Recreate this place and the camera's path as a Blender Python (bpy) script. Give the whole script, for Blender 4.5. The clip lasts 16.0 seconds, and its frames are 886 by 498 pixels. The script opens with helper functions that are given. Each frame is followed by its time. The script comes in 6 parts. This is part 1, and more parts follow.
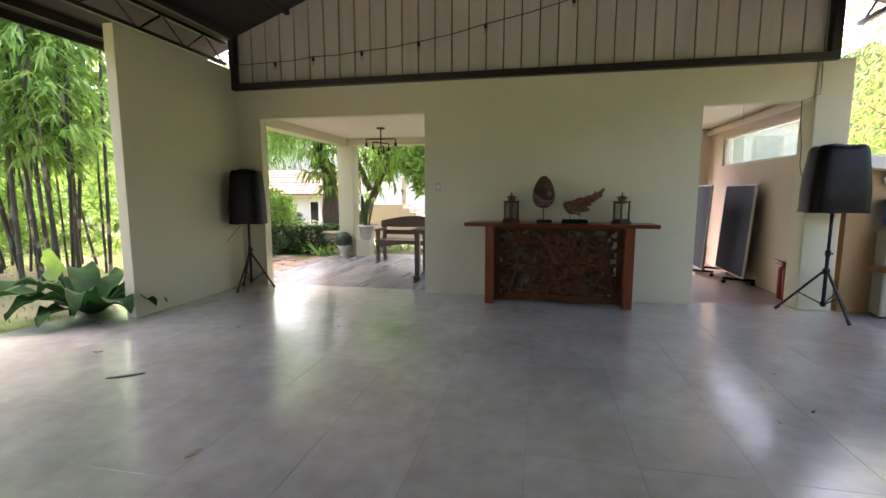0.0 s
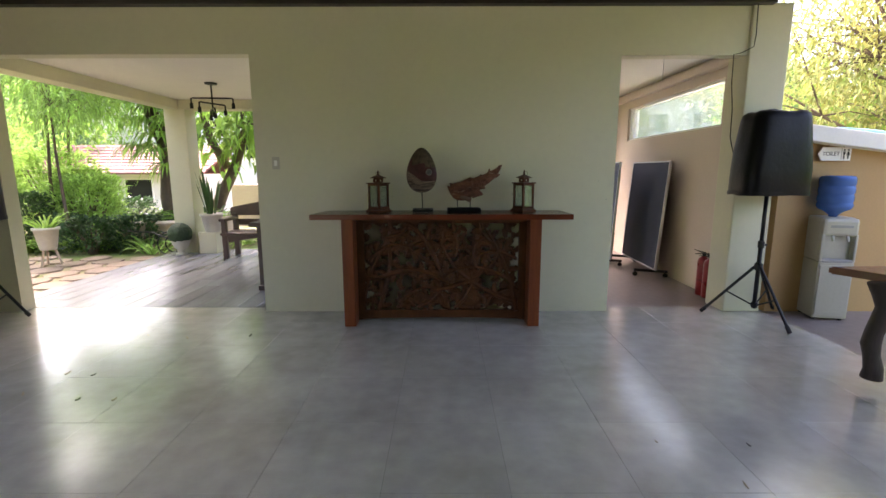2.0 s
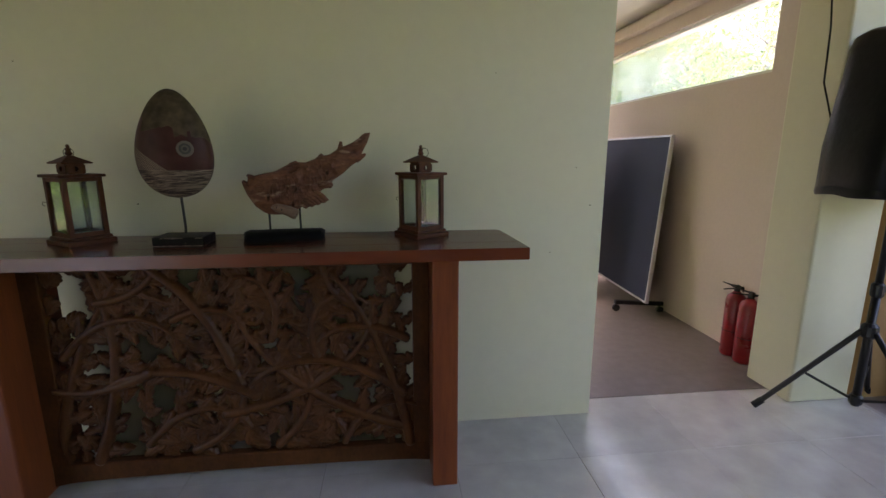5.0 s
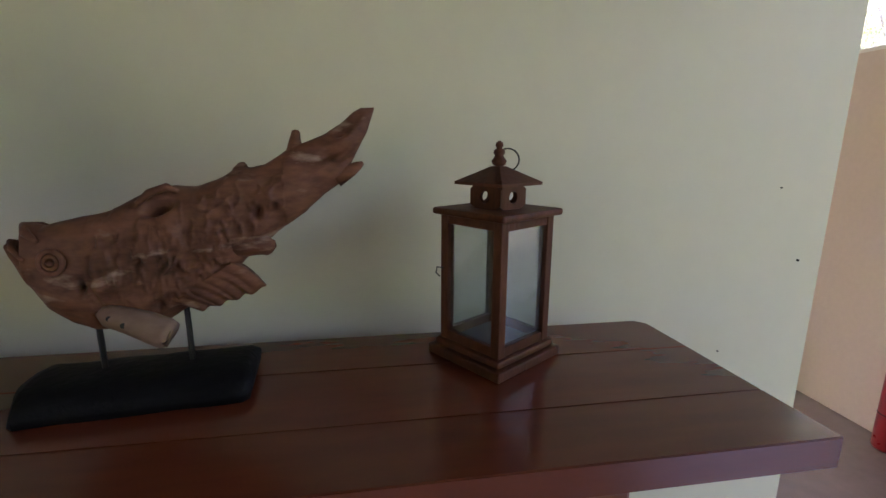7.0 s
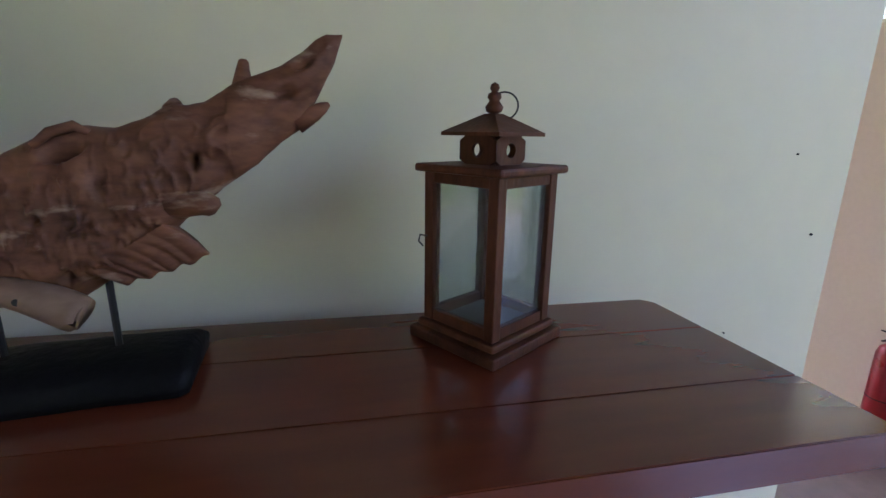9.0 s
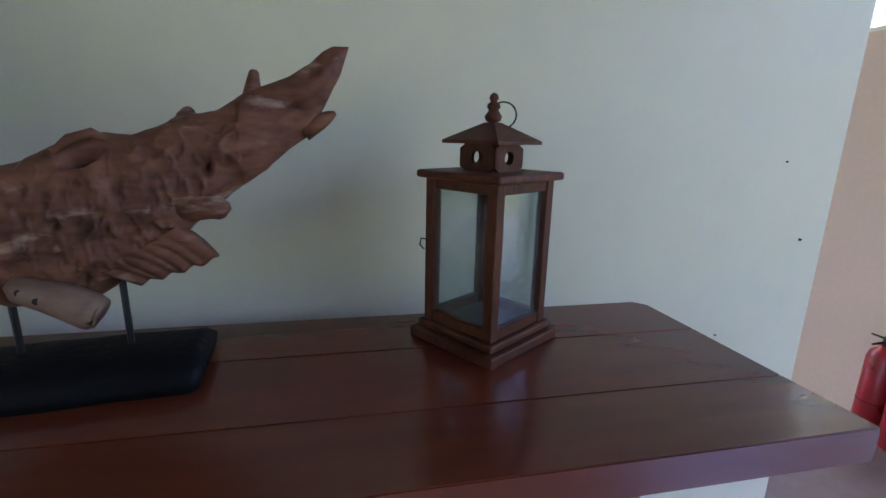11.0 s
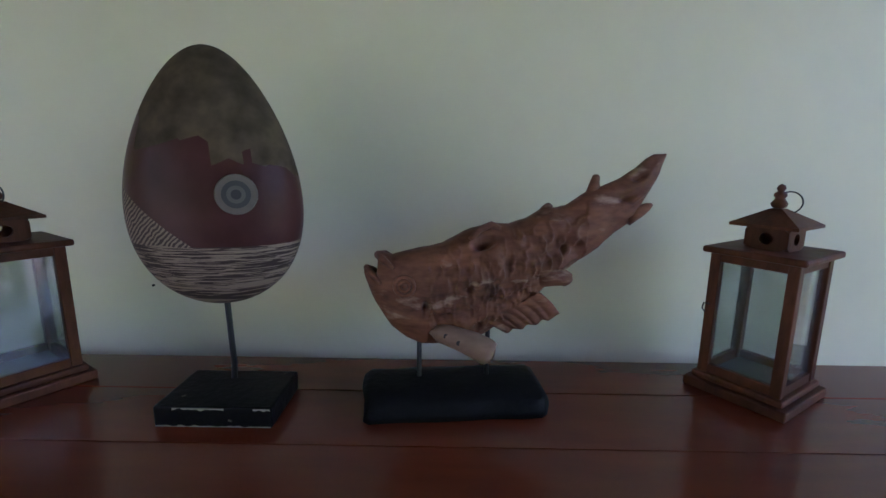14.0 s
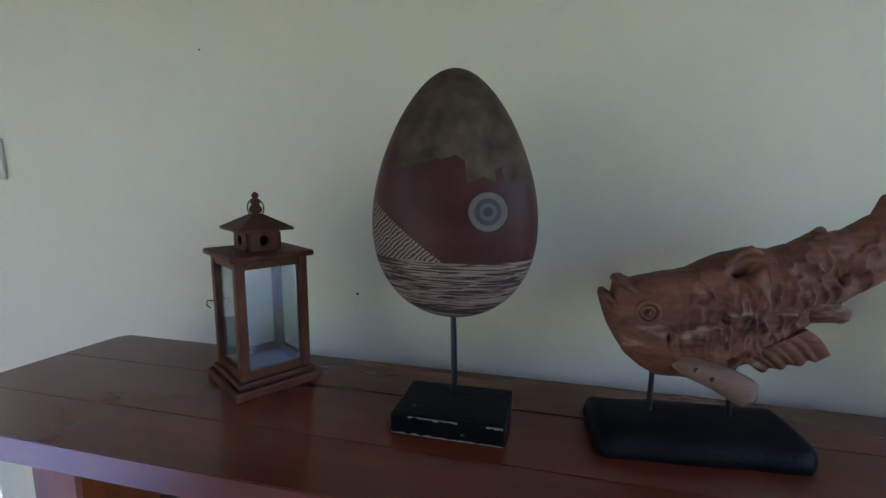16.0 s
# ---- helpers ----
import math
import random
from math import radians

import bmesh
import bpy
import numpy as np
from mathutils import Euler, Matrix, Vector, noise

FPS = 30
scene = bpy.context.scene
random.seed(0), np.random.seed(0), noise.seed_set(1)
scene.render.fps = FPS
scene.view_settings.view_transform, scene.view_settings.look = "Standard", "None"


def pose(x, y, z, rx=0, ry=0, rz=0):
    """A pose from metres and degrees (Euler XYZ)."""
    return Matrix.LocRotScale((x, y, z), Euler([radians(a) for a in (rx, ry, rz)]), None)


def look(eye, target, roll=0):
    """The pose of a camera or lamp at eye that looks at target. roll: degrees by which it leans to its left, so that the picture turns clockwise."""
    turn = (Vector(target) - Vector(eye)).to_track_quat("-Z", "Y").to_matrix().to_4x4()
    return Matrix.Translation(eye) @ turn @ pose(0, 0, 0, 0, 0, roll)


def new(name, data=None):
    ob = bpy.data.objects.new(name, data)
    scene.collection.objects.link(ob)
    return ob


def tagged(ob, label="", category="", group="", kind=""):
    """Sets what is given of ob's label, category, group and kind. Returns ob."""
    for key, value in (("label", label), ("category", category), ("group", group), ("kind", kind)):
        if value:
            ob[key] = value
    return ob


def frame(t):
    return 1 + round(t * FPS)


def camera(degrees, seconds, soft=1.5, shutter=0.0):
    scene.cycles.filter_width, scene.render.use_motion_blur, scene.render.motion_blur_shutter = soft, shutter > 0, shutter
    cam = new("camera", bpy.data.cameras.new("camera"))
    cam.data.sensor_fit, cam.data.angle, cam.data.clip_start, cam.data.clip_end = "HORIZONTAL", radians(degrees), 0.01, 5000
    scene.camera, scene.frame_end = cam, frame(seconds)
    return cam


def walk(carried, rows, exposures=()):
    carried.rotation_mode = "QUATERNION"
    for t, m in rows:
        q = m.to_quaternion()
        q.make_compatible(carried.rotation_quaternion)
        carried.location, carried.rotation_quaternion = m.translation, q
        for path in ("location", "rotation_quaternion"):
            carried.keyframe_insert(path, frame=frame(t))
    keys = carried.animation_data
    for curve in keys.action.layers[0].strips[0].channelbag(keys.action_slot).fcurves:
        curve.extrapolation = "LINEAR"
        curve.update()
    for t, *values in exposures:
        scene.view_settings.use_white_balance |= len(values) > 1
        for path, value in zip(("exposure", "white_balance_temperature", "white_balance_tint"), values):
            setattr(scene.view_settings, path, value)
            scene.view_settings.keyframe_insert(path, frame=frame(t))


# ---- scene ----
cam = camera(87.9, 16.0)
PATH = [
    (0, (0.475, 0.708, 1.401), (0.065, 2.65, 1.155), -0.0),
    (0.5, (0.43, 1.201, 1.429), (0.128, 3.159, 1.157), 0.1),
    (1, (0.464, 1.591, 1.421), (0.218, 3.55, 1.104), -0.1),
    (1.5, (0.563, 1.997, 1.408), (0.448, 3.963, 1.059), -0.1),
    (2, (0.71, 2.408, 1.401), (0.707, 4.379, 1.063), -0.1),
    (2.5, (0.838, 2.77, 1.424), (0.949, 4.738, 1.083), -0.1),
    (3, (1.003, 3.145, 1.422), (1.228, 5.103, 1.084), 0.1),
    (3.2, (1.073, 3.299, 1.404), (1.313, 5.256, 1.072), -0.1),
    (5.3, (1.328, 4.994, 1.367), (1.54, 6.939, 0.955), -0.0),
    (5.5, (1.302, 5.17, 1.387), (1.53, 7.115, 0.98), 0.1),
    (6, (1.226, 5.47, 1.389), (1.48, 7.411, 0.981), -0.0),
    (6.5, (1.177, 5.706, 1.394), (1.448, 7.654, 1.029), -0.2),
    (7, (1.23, 5.913, 1.388), (1.544, 7.841, 0.959), 0.3),
    (7.5, (1.24, 6.016, 1.332), (1.578, 7.934, 0.877), 0.6),
    (8, (1.271, 6.089, 1.302), (1.657, 7.993, 0.825), 0.8),
    (8.5, (1.269, 6.098, 1.283), (1.666, 8.001, 0.812), 0.8),
    (9, (1.245, 6.024, 1.33), (1.635, 7.925, 0.846), 0.9),
    (11.5, (1.23, 5.987, 1.344), (1.632, 7.888, 0.871), 1.4),
    (12, (1.165, 5.948, 1.38), (1.487, 7.868, 0.922), 1.3),
    (12.5, (1.031, 5.917, 1.423), (1.221, 7.86, 0.988), 1.0),
    (13, (0.925, 5.9, 1.422), (1.029, 7.854, 1.006), 0.9),
    (13.5, (0.894, 5.896, 1.43), (0.942, 7.856, 1.032), 0.8),
    (14, (0.883, 5.875, 1.435), (0.861, 7.838, 1.053), 0.6),
    (14.5, (0.864, 5.849, 1.433), (0.72, 7.811, 1.072), 0.5),
    (15, (0.772, 5.827, 1.448), (0.484, 7.777, 1.109), 0.5),
    (15.5, (0.692, 5.862, 1.447), (0.307, 7.796, 1.113), 0.4),
    (16, (0.674, 5.868, 1.435), (0.209, 7.787, 1.118), 0.5),
]
EXPOSURES = [(0, 3.45, 7200, 31), (3, 3.45, 7200, 29), (5.5, 3.68, 7300, 34), (7, 4.05, 6950, 40), (9, 4.22, 6150, 40), (12.5, 4.24, 5700, 39), (16, 4.36, 5700, 38)]
walk(cam, [(t, look(eye, target, roll)) for t, eye, target, roll in PATH], EXPOSURES)

# ---- world and light ----
world = bpy.data.worlds.new("World")
scene.world = world
world.use_nodes = True
wn = world.node_tree
sky = wn.nodes.new("ShaderNodeTexSky")
sky.sky_type = "NISHITA"
sky.sun_disc = False
sky.sun_elevation, sky.sun_rotation = radians(58), radians(-40)
sky.air_density, sky.dust_density, sky.ozone_density = 1.0, 4.0, 1.0
wn.links.new(sky.outputs[0], wn.nodes["Background"].inputs[0])
wn.nodes["Background"].inputs[1].default_value = 0.15
sun_data = bpy.data.lights.new("sun", "SUN")
sun_data.energy, sun_data.angle, sun_data.color = 1.0, radians(40), (1.0, 0.97, 0.92)
sun = new("sun", sun_data)
sun.matrix_world = look((-12, 14, 30), (0, 0, 0))


# ---- materials ----
def mat(name, c1, c2=None, rough=0.6, scale=3.0, grain=60.0, bump=0.1, metal=0.0, stretch=(1, 1, 1), rvar=0.1, spec=0.5,
        coat=0.0, island=0.0, rand=0.0, wear=None, thru=0.0, depth=0.01, place=False):
    """Two-scale procedural paint, wood, stone or cloth: broad stains and fine grain."""
    m = bpy.data.materials.new(name)
    m.use_nodes = True
    nt = m.node_tree
    N, L = nt.nodes, nt.links
    b = N["Principled BSDF"]
    co = N.new("ShaderNodeTexCoord")
    mp = N.new("ShaderNodeMapping")
    mp.inputs["Scale"].default_value = stretch
    L.new(N.new("ShaderNodeNewGeometry").outputs["Position"] if place else co.outputs["Object"], mp.inputs["Vector"])
    big, fine = N.new("ShaderNodeTexNoise"), N.new("ShaderNodeTexNoise")
    big.inputs["Scale"].default_value, big.inputs["Detail"].default_value = scale, 5
    fine.inputs["Scale"].default_value, fine.inputs["Detail"].default_value = grain, 4
    L.new(mp.outputs[0], big.inputs["Vector"])
    L.new(mp.outputs[0], fine.inputs["Vector"])
    ramp = N.new("ShaderNodeValToRGB")
    c2 = c2 or tuple(0.8 * v for v in c1)
    ramp.color_ramp.elements[0].position, ramp.color_ramp.elements[1].position = 0.32, 0.7
    ramp.color_ramp.elements[0].color, ramp.color_ramp.elements[1].color = (*c2, 1), (*c1, 1)
    mixf = N.new("ShaderNodeMath")
    mixf.operation = "MULTIPLY_ADD"
    mixf.inputs[1].default_value, mixf.inputs[2].default_value = 0.35, 0.0
    L.new(fine.outputs[0], mixf.inputs[0])
    add = N.new("ShaderNodeMath")
    add.operation = "MULTIPLY_ADD"
    add.inputs[1].default_value = 0.65
    L.new(big.outputs[0], add.inputs[0])
    L.new(mixf.outputs[0], add.inputs[2])
    L.new(add.outputs[0], ramp.inputs[0])
    colour = ramp.outputs[0]
    if wear:
        wnz = N.new("ShaderNodeTexNoise")
        wnz.inputs["Scale"].default_value, wnz.inputs["Detail"].default_value = wear[1], 8
        L.new(mp.outputs[0], wnz.inputs["Vector"])
        wr = N.new("ShaderNodeMapRange")
        wr.inputs[1].default_value, wr.inputs[2].default_value = wear[2], wear[2] + 0.08
        L.new(wnz.outputs[0], wr.inputs[0])
        mx = N.new("ShaderNodeMix")
        mx.data_type = "RGBA"
        L.new(wr.outputs[0], mx.inputs[0])
        L.new(colour, mx.inputs[6])
        mx.inputs[7].default_value = (*wear[0], 1)
        colour = mx.outputs[2]
    if island or rand:
        hs = N.new("ShaderNodeHueSaturation")
        src = N.new("ShaderNodeNewGeometry").outputs["Random Per Island"] if island else N.new("ShaderNodeObjectInfo").outputs["Random"]
        k = island or rand
        v = N.new("ShaderNodeMapRange")
        v.inputs[3].default_value, v.inputs[4].default_value = 1 - k, 1 + k
        L.new(src, v.inputs[0])
        L.new(v.outputs[0], hs.inputs["Value"])
        L.new(colour, hs.inputs["Color"])
        colour = hs.outputs[0]
    L.new(colour, b.inputs["Base Color"])
    rr = N.new("ShaderNodeMapRange")
    rr.inputs[3].default_value, rr.inputs[4].default_value = max(0.02, rough - rvar), min(1, rough + rvar)
    L.new(big.outputs[0], rr.inputs[0])
    L.new(rr.outputs[0], b.inputs["Roughness"])
    b.inputs["Metallic"].default_value = metal
    b.inputs["Specular IOR Level"].default_value = spec
    b.inputs["Coat Weight"].default_value = coat
    b.inputs["Coat Roughness"].default_value = 0.17
    if bump:
        bp = N.new("ShaderNodeBump")
        bp.inputs["Strength"].default_value, bp.inputs["Distance"].default_value = bump, depth
        L.new(add.outputs[0], bp.inputs["Height"])
        L.new(bp.outputs[0], b.inputs["Normal"])
    if thru:
        tr = N.new("ShaderNodeBsdfTranslucent")
        L.new(colour, tr.inputs[0])
        ms = N.new("ShaderNodeMixShader")
        ms.inputs[0].default_value = thru
        L.new(b.outputs[0], ms.inputs[1])
        L.new(tr.outputs[0], ms.inputs[2])
        L.new(ms.outputs[0], N["Material Output"].inputs[0])
    return m


def glass(name, tint=(0.95, 0.97, 0.95), rough=0.02, dirt=0.06, lit=False):
    """Thin pane: clear with a mirror-like gloss and a little dust."""
    m = bpy.data.materials.new(name)
    m.use_nodes = True
    nt = m.node_tree
    N, L = nt.nodes, nt.links
    b = N["Principled BSDF"]
    b.inputs["Base Color"].default_value = (0.6, 0.65, 0.6, 1)
    b.inputs["Roughness"].default_value = 0.15
    clear = N.new("ShaderNodeBsdfTransparent")
    clear.inputs[0].default_value = (*tint, 1)
    gl = N.new("ShaderNodeBsdfGlossy")
    gl.inputs["Roughness"].default_value = rough
    lw = N.new("ShaderNodeLayerWeight")
    lw.inputs[0].default_value = 0.5
    pw = N.new("ShaderNodeMath")
    pw.operation = "POWER"
    pw.inputs[1].default_value = 4.0
    fr = N.new("ShaderNodeMath")
    fr.operation = "MULTIPLY_ADD"
    fr.inputs[1].default_value, fr.inputs[2].default_value = 0.9, 0.035
    L.new(lw.outputs["Facing"], pw.inputs[0])
    L.new(pw.outputs[0], fr.inputs[0])
    m1, m2 = N.new("ShaderNodeMixShader"), N.new("ShaderNodeMixShader")
    L.new(fr.outputs[0], m1.inputs[0])
    L.new(clear.outputs[0], m1.inputs[1])
    L.new(gl.outputs[0], m1.inputs[2])
    nz = N.new("ShaderNodeTexNoise")
    nz.inputs["Scale"].default_value, nz.inputs["Detail"].default_value = 9, 6
    sc = N.new("ShaderNodeMapRange")
    sc.inputs[1].default_value, sc.inputs[2].default_value = 0.35, 0.8
    sc.inputs[3].default_value, sc.inputs[4].default_value = dirt * 0.4, dirt * 1.8
    L.new(nz.outputs[0], sc.inputs[0])
    L.new(sc.outputs[0], m2.inputs[0])
    L.new(m1.outputs[0], m2.inputs[1])
    dust = b
    if lit:
        dust = N.new("ShaderNodeBsdfTranslucent")
        dust.inputs[0].default_value = (0.9, 0.92, 0.9, 1)
    L.new(dust.outputs[0], m2.inputs[2])
    L.new(m2.outputs[0], N["Material Output"].inputs[0])
    return m


M_WALL = mat("wall_paint_pale_green", (0.575, 0.555, 0.39), (0.53, 0.51, 0.36), 0.55, 0.9, 18, 0.05, rvar=0.08, depth=0.004)
M_PEACH = mat("wall_paint_peach", (0.60, 0.50, 0.41), (0.53, 0.44, 0.36), 0.6, 1.2, 40, 0.15, depth=0.004)
M_CEIL = mat("ceiling_paint_white", (0.72, 0.70, 0.62), (0.64, 0.62, 0.55), 0.7, 1.0, 30, 0.08)
M_TILE = mat("polished_grey_cement_tile", (0.58, 0.56, 0.505), (0.34, 0.33, 0.295), 0.225, 0.9, 7, 0.0, rvar=0.03, rand=0.05, spec=1.0, coat=0.9, depth=0.003, place=True)
M_GROUT = mat("grey_grout", (0.24, 0.232, 0.21), None, 0.8, 4, 60, 0.2)
M_PLANK = mat("grey_plank_tile", (0.225, 0.235, 0.25), (0.14, 0.147, 0.157), 0.22, 3, 40, 0.08, stretch=(3, 0.4, 1), rvar=0.03, rand=0.15, place=True)
M_CONC = mat("worn_concrete", (0.24, 0.20, 0.18), (0.15, 0.125, 0.112), 0.42, 1.2, 14, 0.04)
M_STEEL = mat("dark_brown_painted_steel", (0.014, 0.009, 0.0075), (0.009, 0.006, 0.005), 0.4, 4, 60, 0.1)
M_ROOF = mat("dark_roof_underside", (0.022, 0.018, 0.016), (0.013, 0.011, 0.01), 0.6, 2, 40, 0.1)
M_CLAD = mat("white_metal_cladding", (0.47, 0.45, 0.40), (0.37, 0.35, 0.31), 0.45, 2, 40, 0.1, stretch=(4, 1, 0.4), rand=0.05)
M_WOOD = mat("red_brown_varnished_wood", (0.138, 0.029, 0.010), (0.085, 0.018, 0.0075), 0.22, 3, 22, 0.0, stretch=(0.35, 1.8, 1.8), rvar=0.04, spec=0.5, rand=0.10, depth=0.002)
M_WOODV = mat("red_brown_wood_leg", (0.20, 0.05, 0.014), (0.11, 0.027, 0.01), 0.38, 7, 50, 0.12, stretch=(2.2, 2.2, 0.2), spec=0.3, rvar=0.05, depth=0.003)
M_CARVE = mat("carved_stained_wood", (0.100, 0.036, 0.012), (0.032, 0.012, 0.005), 0.36, 9, 70, 0.2, stretch=(1, 1, 0.6), spec=0.14)
M_LANT = mat("lantern_brown_wood", (0.105, 0.035, 0.016), (0.045, 0.015, 0.008), 0.5, 16, 90, 0.2, stretch=(2, 2, 0.5), rand=0.15, spec=0.14, wear=((0.15, 0.08, 0.045), 30, 0.72))
# fish: the dark noise tone stands in for shade in carved crevices
M_FISH = mat("weathered_teak_root", (0.205, 0.084, 0.045), (0.036, 0.014, 0.009), 0.58, 13, 70, 0.6, stretch=(0.6, 1, 1.7), spec=0.16, wear=((0.26, 0.17, 0.12), 18, 0.58), depth=0.004)
M_BLACK = mat("black_painted_wood", (0.0075, 0.0075, 0.0075), (0.004, 0.004, 0.0045), 0.55, 8, 80, 0.5, spec=0.07, wear=((0.16, 0.15, 0.11), 22, 0.73))
M_CHIP = mat("bare_chipped_wood", (0.22, 0.20, 0.15), (0.12, 0.11, 0.085), 0.7, 60, 200, 0.2)
M_BLKSTEEL = mat("black_metal", (0.01, 0.01, 0.01), (0.006, 0.006, 0.006), 0.4, 20, 120, 0.1, metal=0.3)
M_VINYL = mat("black_vinyl_cover", (0.006, 0.006, 0.0065), (0.0035, 0.0035, 0.004), 0.38, 5, 30, 0.3, spec=0.14, depth=0.015)
M_RUBBER = mat("black_rubber", (0.008, 0.008, 0.008), None, 0.8)
M_RED = mat("red_extinguisher_paint", (0.30, 0.012, 0.018), (0.21, 0.009, 0.012), 0.3, 8, 80, 0.05)
M_WHITE = mat("cream_white_plastic", (0.44, 0.42, 0.34), (0.38, 0.36, 0.29), 0.35, 3, 40, 0.03)
M_WPAINT = mat("white_paint", (0.78, 0.77, 0.72), (0.68, 0.67, 0.62), 0.5, 3, 50, 0.08)
M_TAN = mat("tan_board_wall", (0.42, 0.25, 0.10), (0.34, 0.20, 0.08), 0.6, 1.5, 50, 0.1)
M_BLUETOP = mat("dark_blue_table_top", (0.022, 0.035, 0.068), (0.018, 0.027, 0.052), 0.6, 3, 80, 0.04, spec=0.2)
M_ALU = mat("pale_metal_edge", (0.62, 0.63, 0.64), None, 0.35, 6, 80, 0.05, metal=0.6)
M_GREY = mat("grey_plastic", (0.30, 0.30, 0.29), None, 0.5)
M_INK = mat("black_ink", (0.01, 0.01, 0.01), None, 0.6, bump=0)
M_TABLE = mat("brown_slab_table_wood", (0.26, 0.10, 0.055), (0.14, 0.05, 0.028), 0.2, 4, 40, 0.05, stretch=(0.4, 2, 2), coat=0.1, rvar=0.03)
M_ROOTLEG = mat("dark_root_wood", (0.045, 0.028, 0.02), (0.02, 0.013, 0.01), 0.6, 9, 60, 0.7, stretch=(2, 2, 0.4))
M_BENCH = mat("dark_bench_wood", (0.07, 0.028, 0.016), (0.03, 0.013, 0.008), 0.4, 6, 50, 0.2)
M_POT = mat("white_cast_stone", (0.62, 0.60, 0.54), (0.45, 0.43, 0.38), 0.75, 5, 50, 0.3)
M_STONE = mat("flagstone", (0.25, 0.19, 0.14), (0.16, 0.12, 0.085), 0.8, 4, 40, 0.5, rand=0.2)
M_SOIL = mat("lawn_and_soil", (0.13, 0.15, 0.05), (0.20, 0.15, 0.09), 0.95, 0.6, 14, 0.6, wear=((0.10, 0.15, 0.03), 0.8, 0.5), depth=0.05)
M_BARK = mat("bark", (0.17, 0.12, 0.085), (0.07, 0.05, 0.038), 0.9, 6, 40, 0.9, stretch=(2, 2, 0.5), depth=0.03)
M_BAMBOO = mat("dark_bamboo_culm", (0.07, 0.06, 0.045), (0.022, 0.02, 0.02), 0.4, 3, 20, 0.1, rand=0.5, wear=((0.34, 0.27, 0.17), 3, 0.56))
M_LEAF = mat("green_leaf", (0.30, 0.48, 0.10), (0.16, 0.31, 0.06), 0.45, 1.2, 9, 0, island=0.45, thru=0.6)
M_LEAFD = mat("dark_green_leaf", (0.045, 0.115, 0.03), (0.022, 0.06, 0.018), 0.4, 2, 9, 0.0, island=0.35, thru=0.25)
M_LEAFY = mat("yellow_green_leaf", (0.44, 0.37, 0.11), (0.19, 0.31, 0.09), 0.45, 0.9, 6, 0, island=0.4, thru=0.45)
M_LEAFB = mat("bamboo_leaf", (0.33, 0.52, 0.13), (0.20, 0.38, 0.09), 0.5, 1.0, 6, 0, island=0.4, thru=0.55)
M_FERNL = mat("nest_fern_leaf", (0.018, 0.075, 0.018), (0.01, 0.04, 0.012), 0.7, 3, 12, 0.1, thru=0.2, spec=0.08)
M_GRASS = mat("grass_blade", (0.16, 0.24, 0.06), (0.09, 0.15, 0.035), 0.6, 1.5, 9, 0, island=0.4, thru=0.35)
M_TOPIARY = mat("topiary_green", (0.022, 0.06, 0.02), (0.012, 0.036, 0.012), 0.7, 12, 60, 0.5, island=0.4)
M_TERRA = mat("dusty_red_roof_tile", (0.23, 0.095, 0.085), (0.16, 0.065, 0.06), 0.75, 2, 30, 0.3, rand=0.12)
M_HOUSE = mat("white_house_render", (0.74, 0.72, 0.68), (0.64, 0.62, 0.58), 0.8, 0.7, 20, 0.2)
M_DARKGLASS = mat("dark_window", (0.02, 0.02, 0.022), None, 0.15, bump=0)
M_BEIGE = mat("beige_render", (0.55, 0.44, 0.33), (0.46, 0.36, 0.27), 0.8, 1, 20, 0.2)
M_DRY = mat("dry_leaf", (0.42, 0.36, 0.25), (0.22, 0.17, 0.11), 0.8, 20, 60, 0.3)
M_GLASS = glass("smoky_lantern_glass", (0.80, 0.83, 0.82), dirt=0.05)
M_WINDOW = glass("dusty_window_glass", tint=(0.93, 0.97, 0.95), dirt=0.17, lit=True)
M_BULB = glass("clear_bulb_glass", dirt=0.05)


def bottle_plastic():
    m = bpy.data.materials.new("blue_bottle_plastic")
    m.use_nodes = True
    b = m.node_tree.nodes["Principled BSDF"]
    b.inputs["Base Color"].default_value = (0.10, 0.24, 0.62, 1)
    b.inputs["Roughness"].default_value = 0.12
    b.inputs["Transmission Weight"].default_value = 0.45
    b.inputs["IOR"].default_value = 1.2
    return m


M_BOTTLE = bottle_plastic()


# ---- building helpers ----
def thing(name, label, category, group="", m=None, kind=""):
    ob = new(name)
    ob.empty_display_size = 0.1
    if m is not None:
        ob.matrix_basis = m
    return tagged(ob, label, category, group, kind)


def link(name, bm, material, smooth=False):
    me = bpy.data.meshes.new(name)
    bm.normal_update()
    bm.to_mesh(me)
    bm.free()
    me.materials.append(material)
    if smooth:
        for p in me.polygons:
            p.use_smooth = True
    return new(name, me)


def part(name, bm, material, parent, label="", smooth=False):
    ob = link(name, bm, material, smooth)
    ob.parent = parent
    if label:
        ob["label"] = label
    return ob


def again(ob, parent, m):
    """One more object on the same mesh."""
    o = new(ob.name.split(".")[0], ob.data)
    o.parent, o.matrix_basis = parent, m
    return o


def structure(name, bm, material, label="", category="", smooth=False):
    return tagged(link(name, bm, material, smooth), label, category, "", "structure")


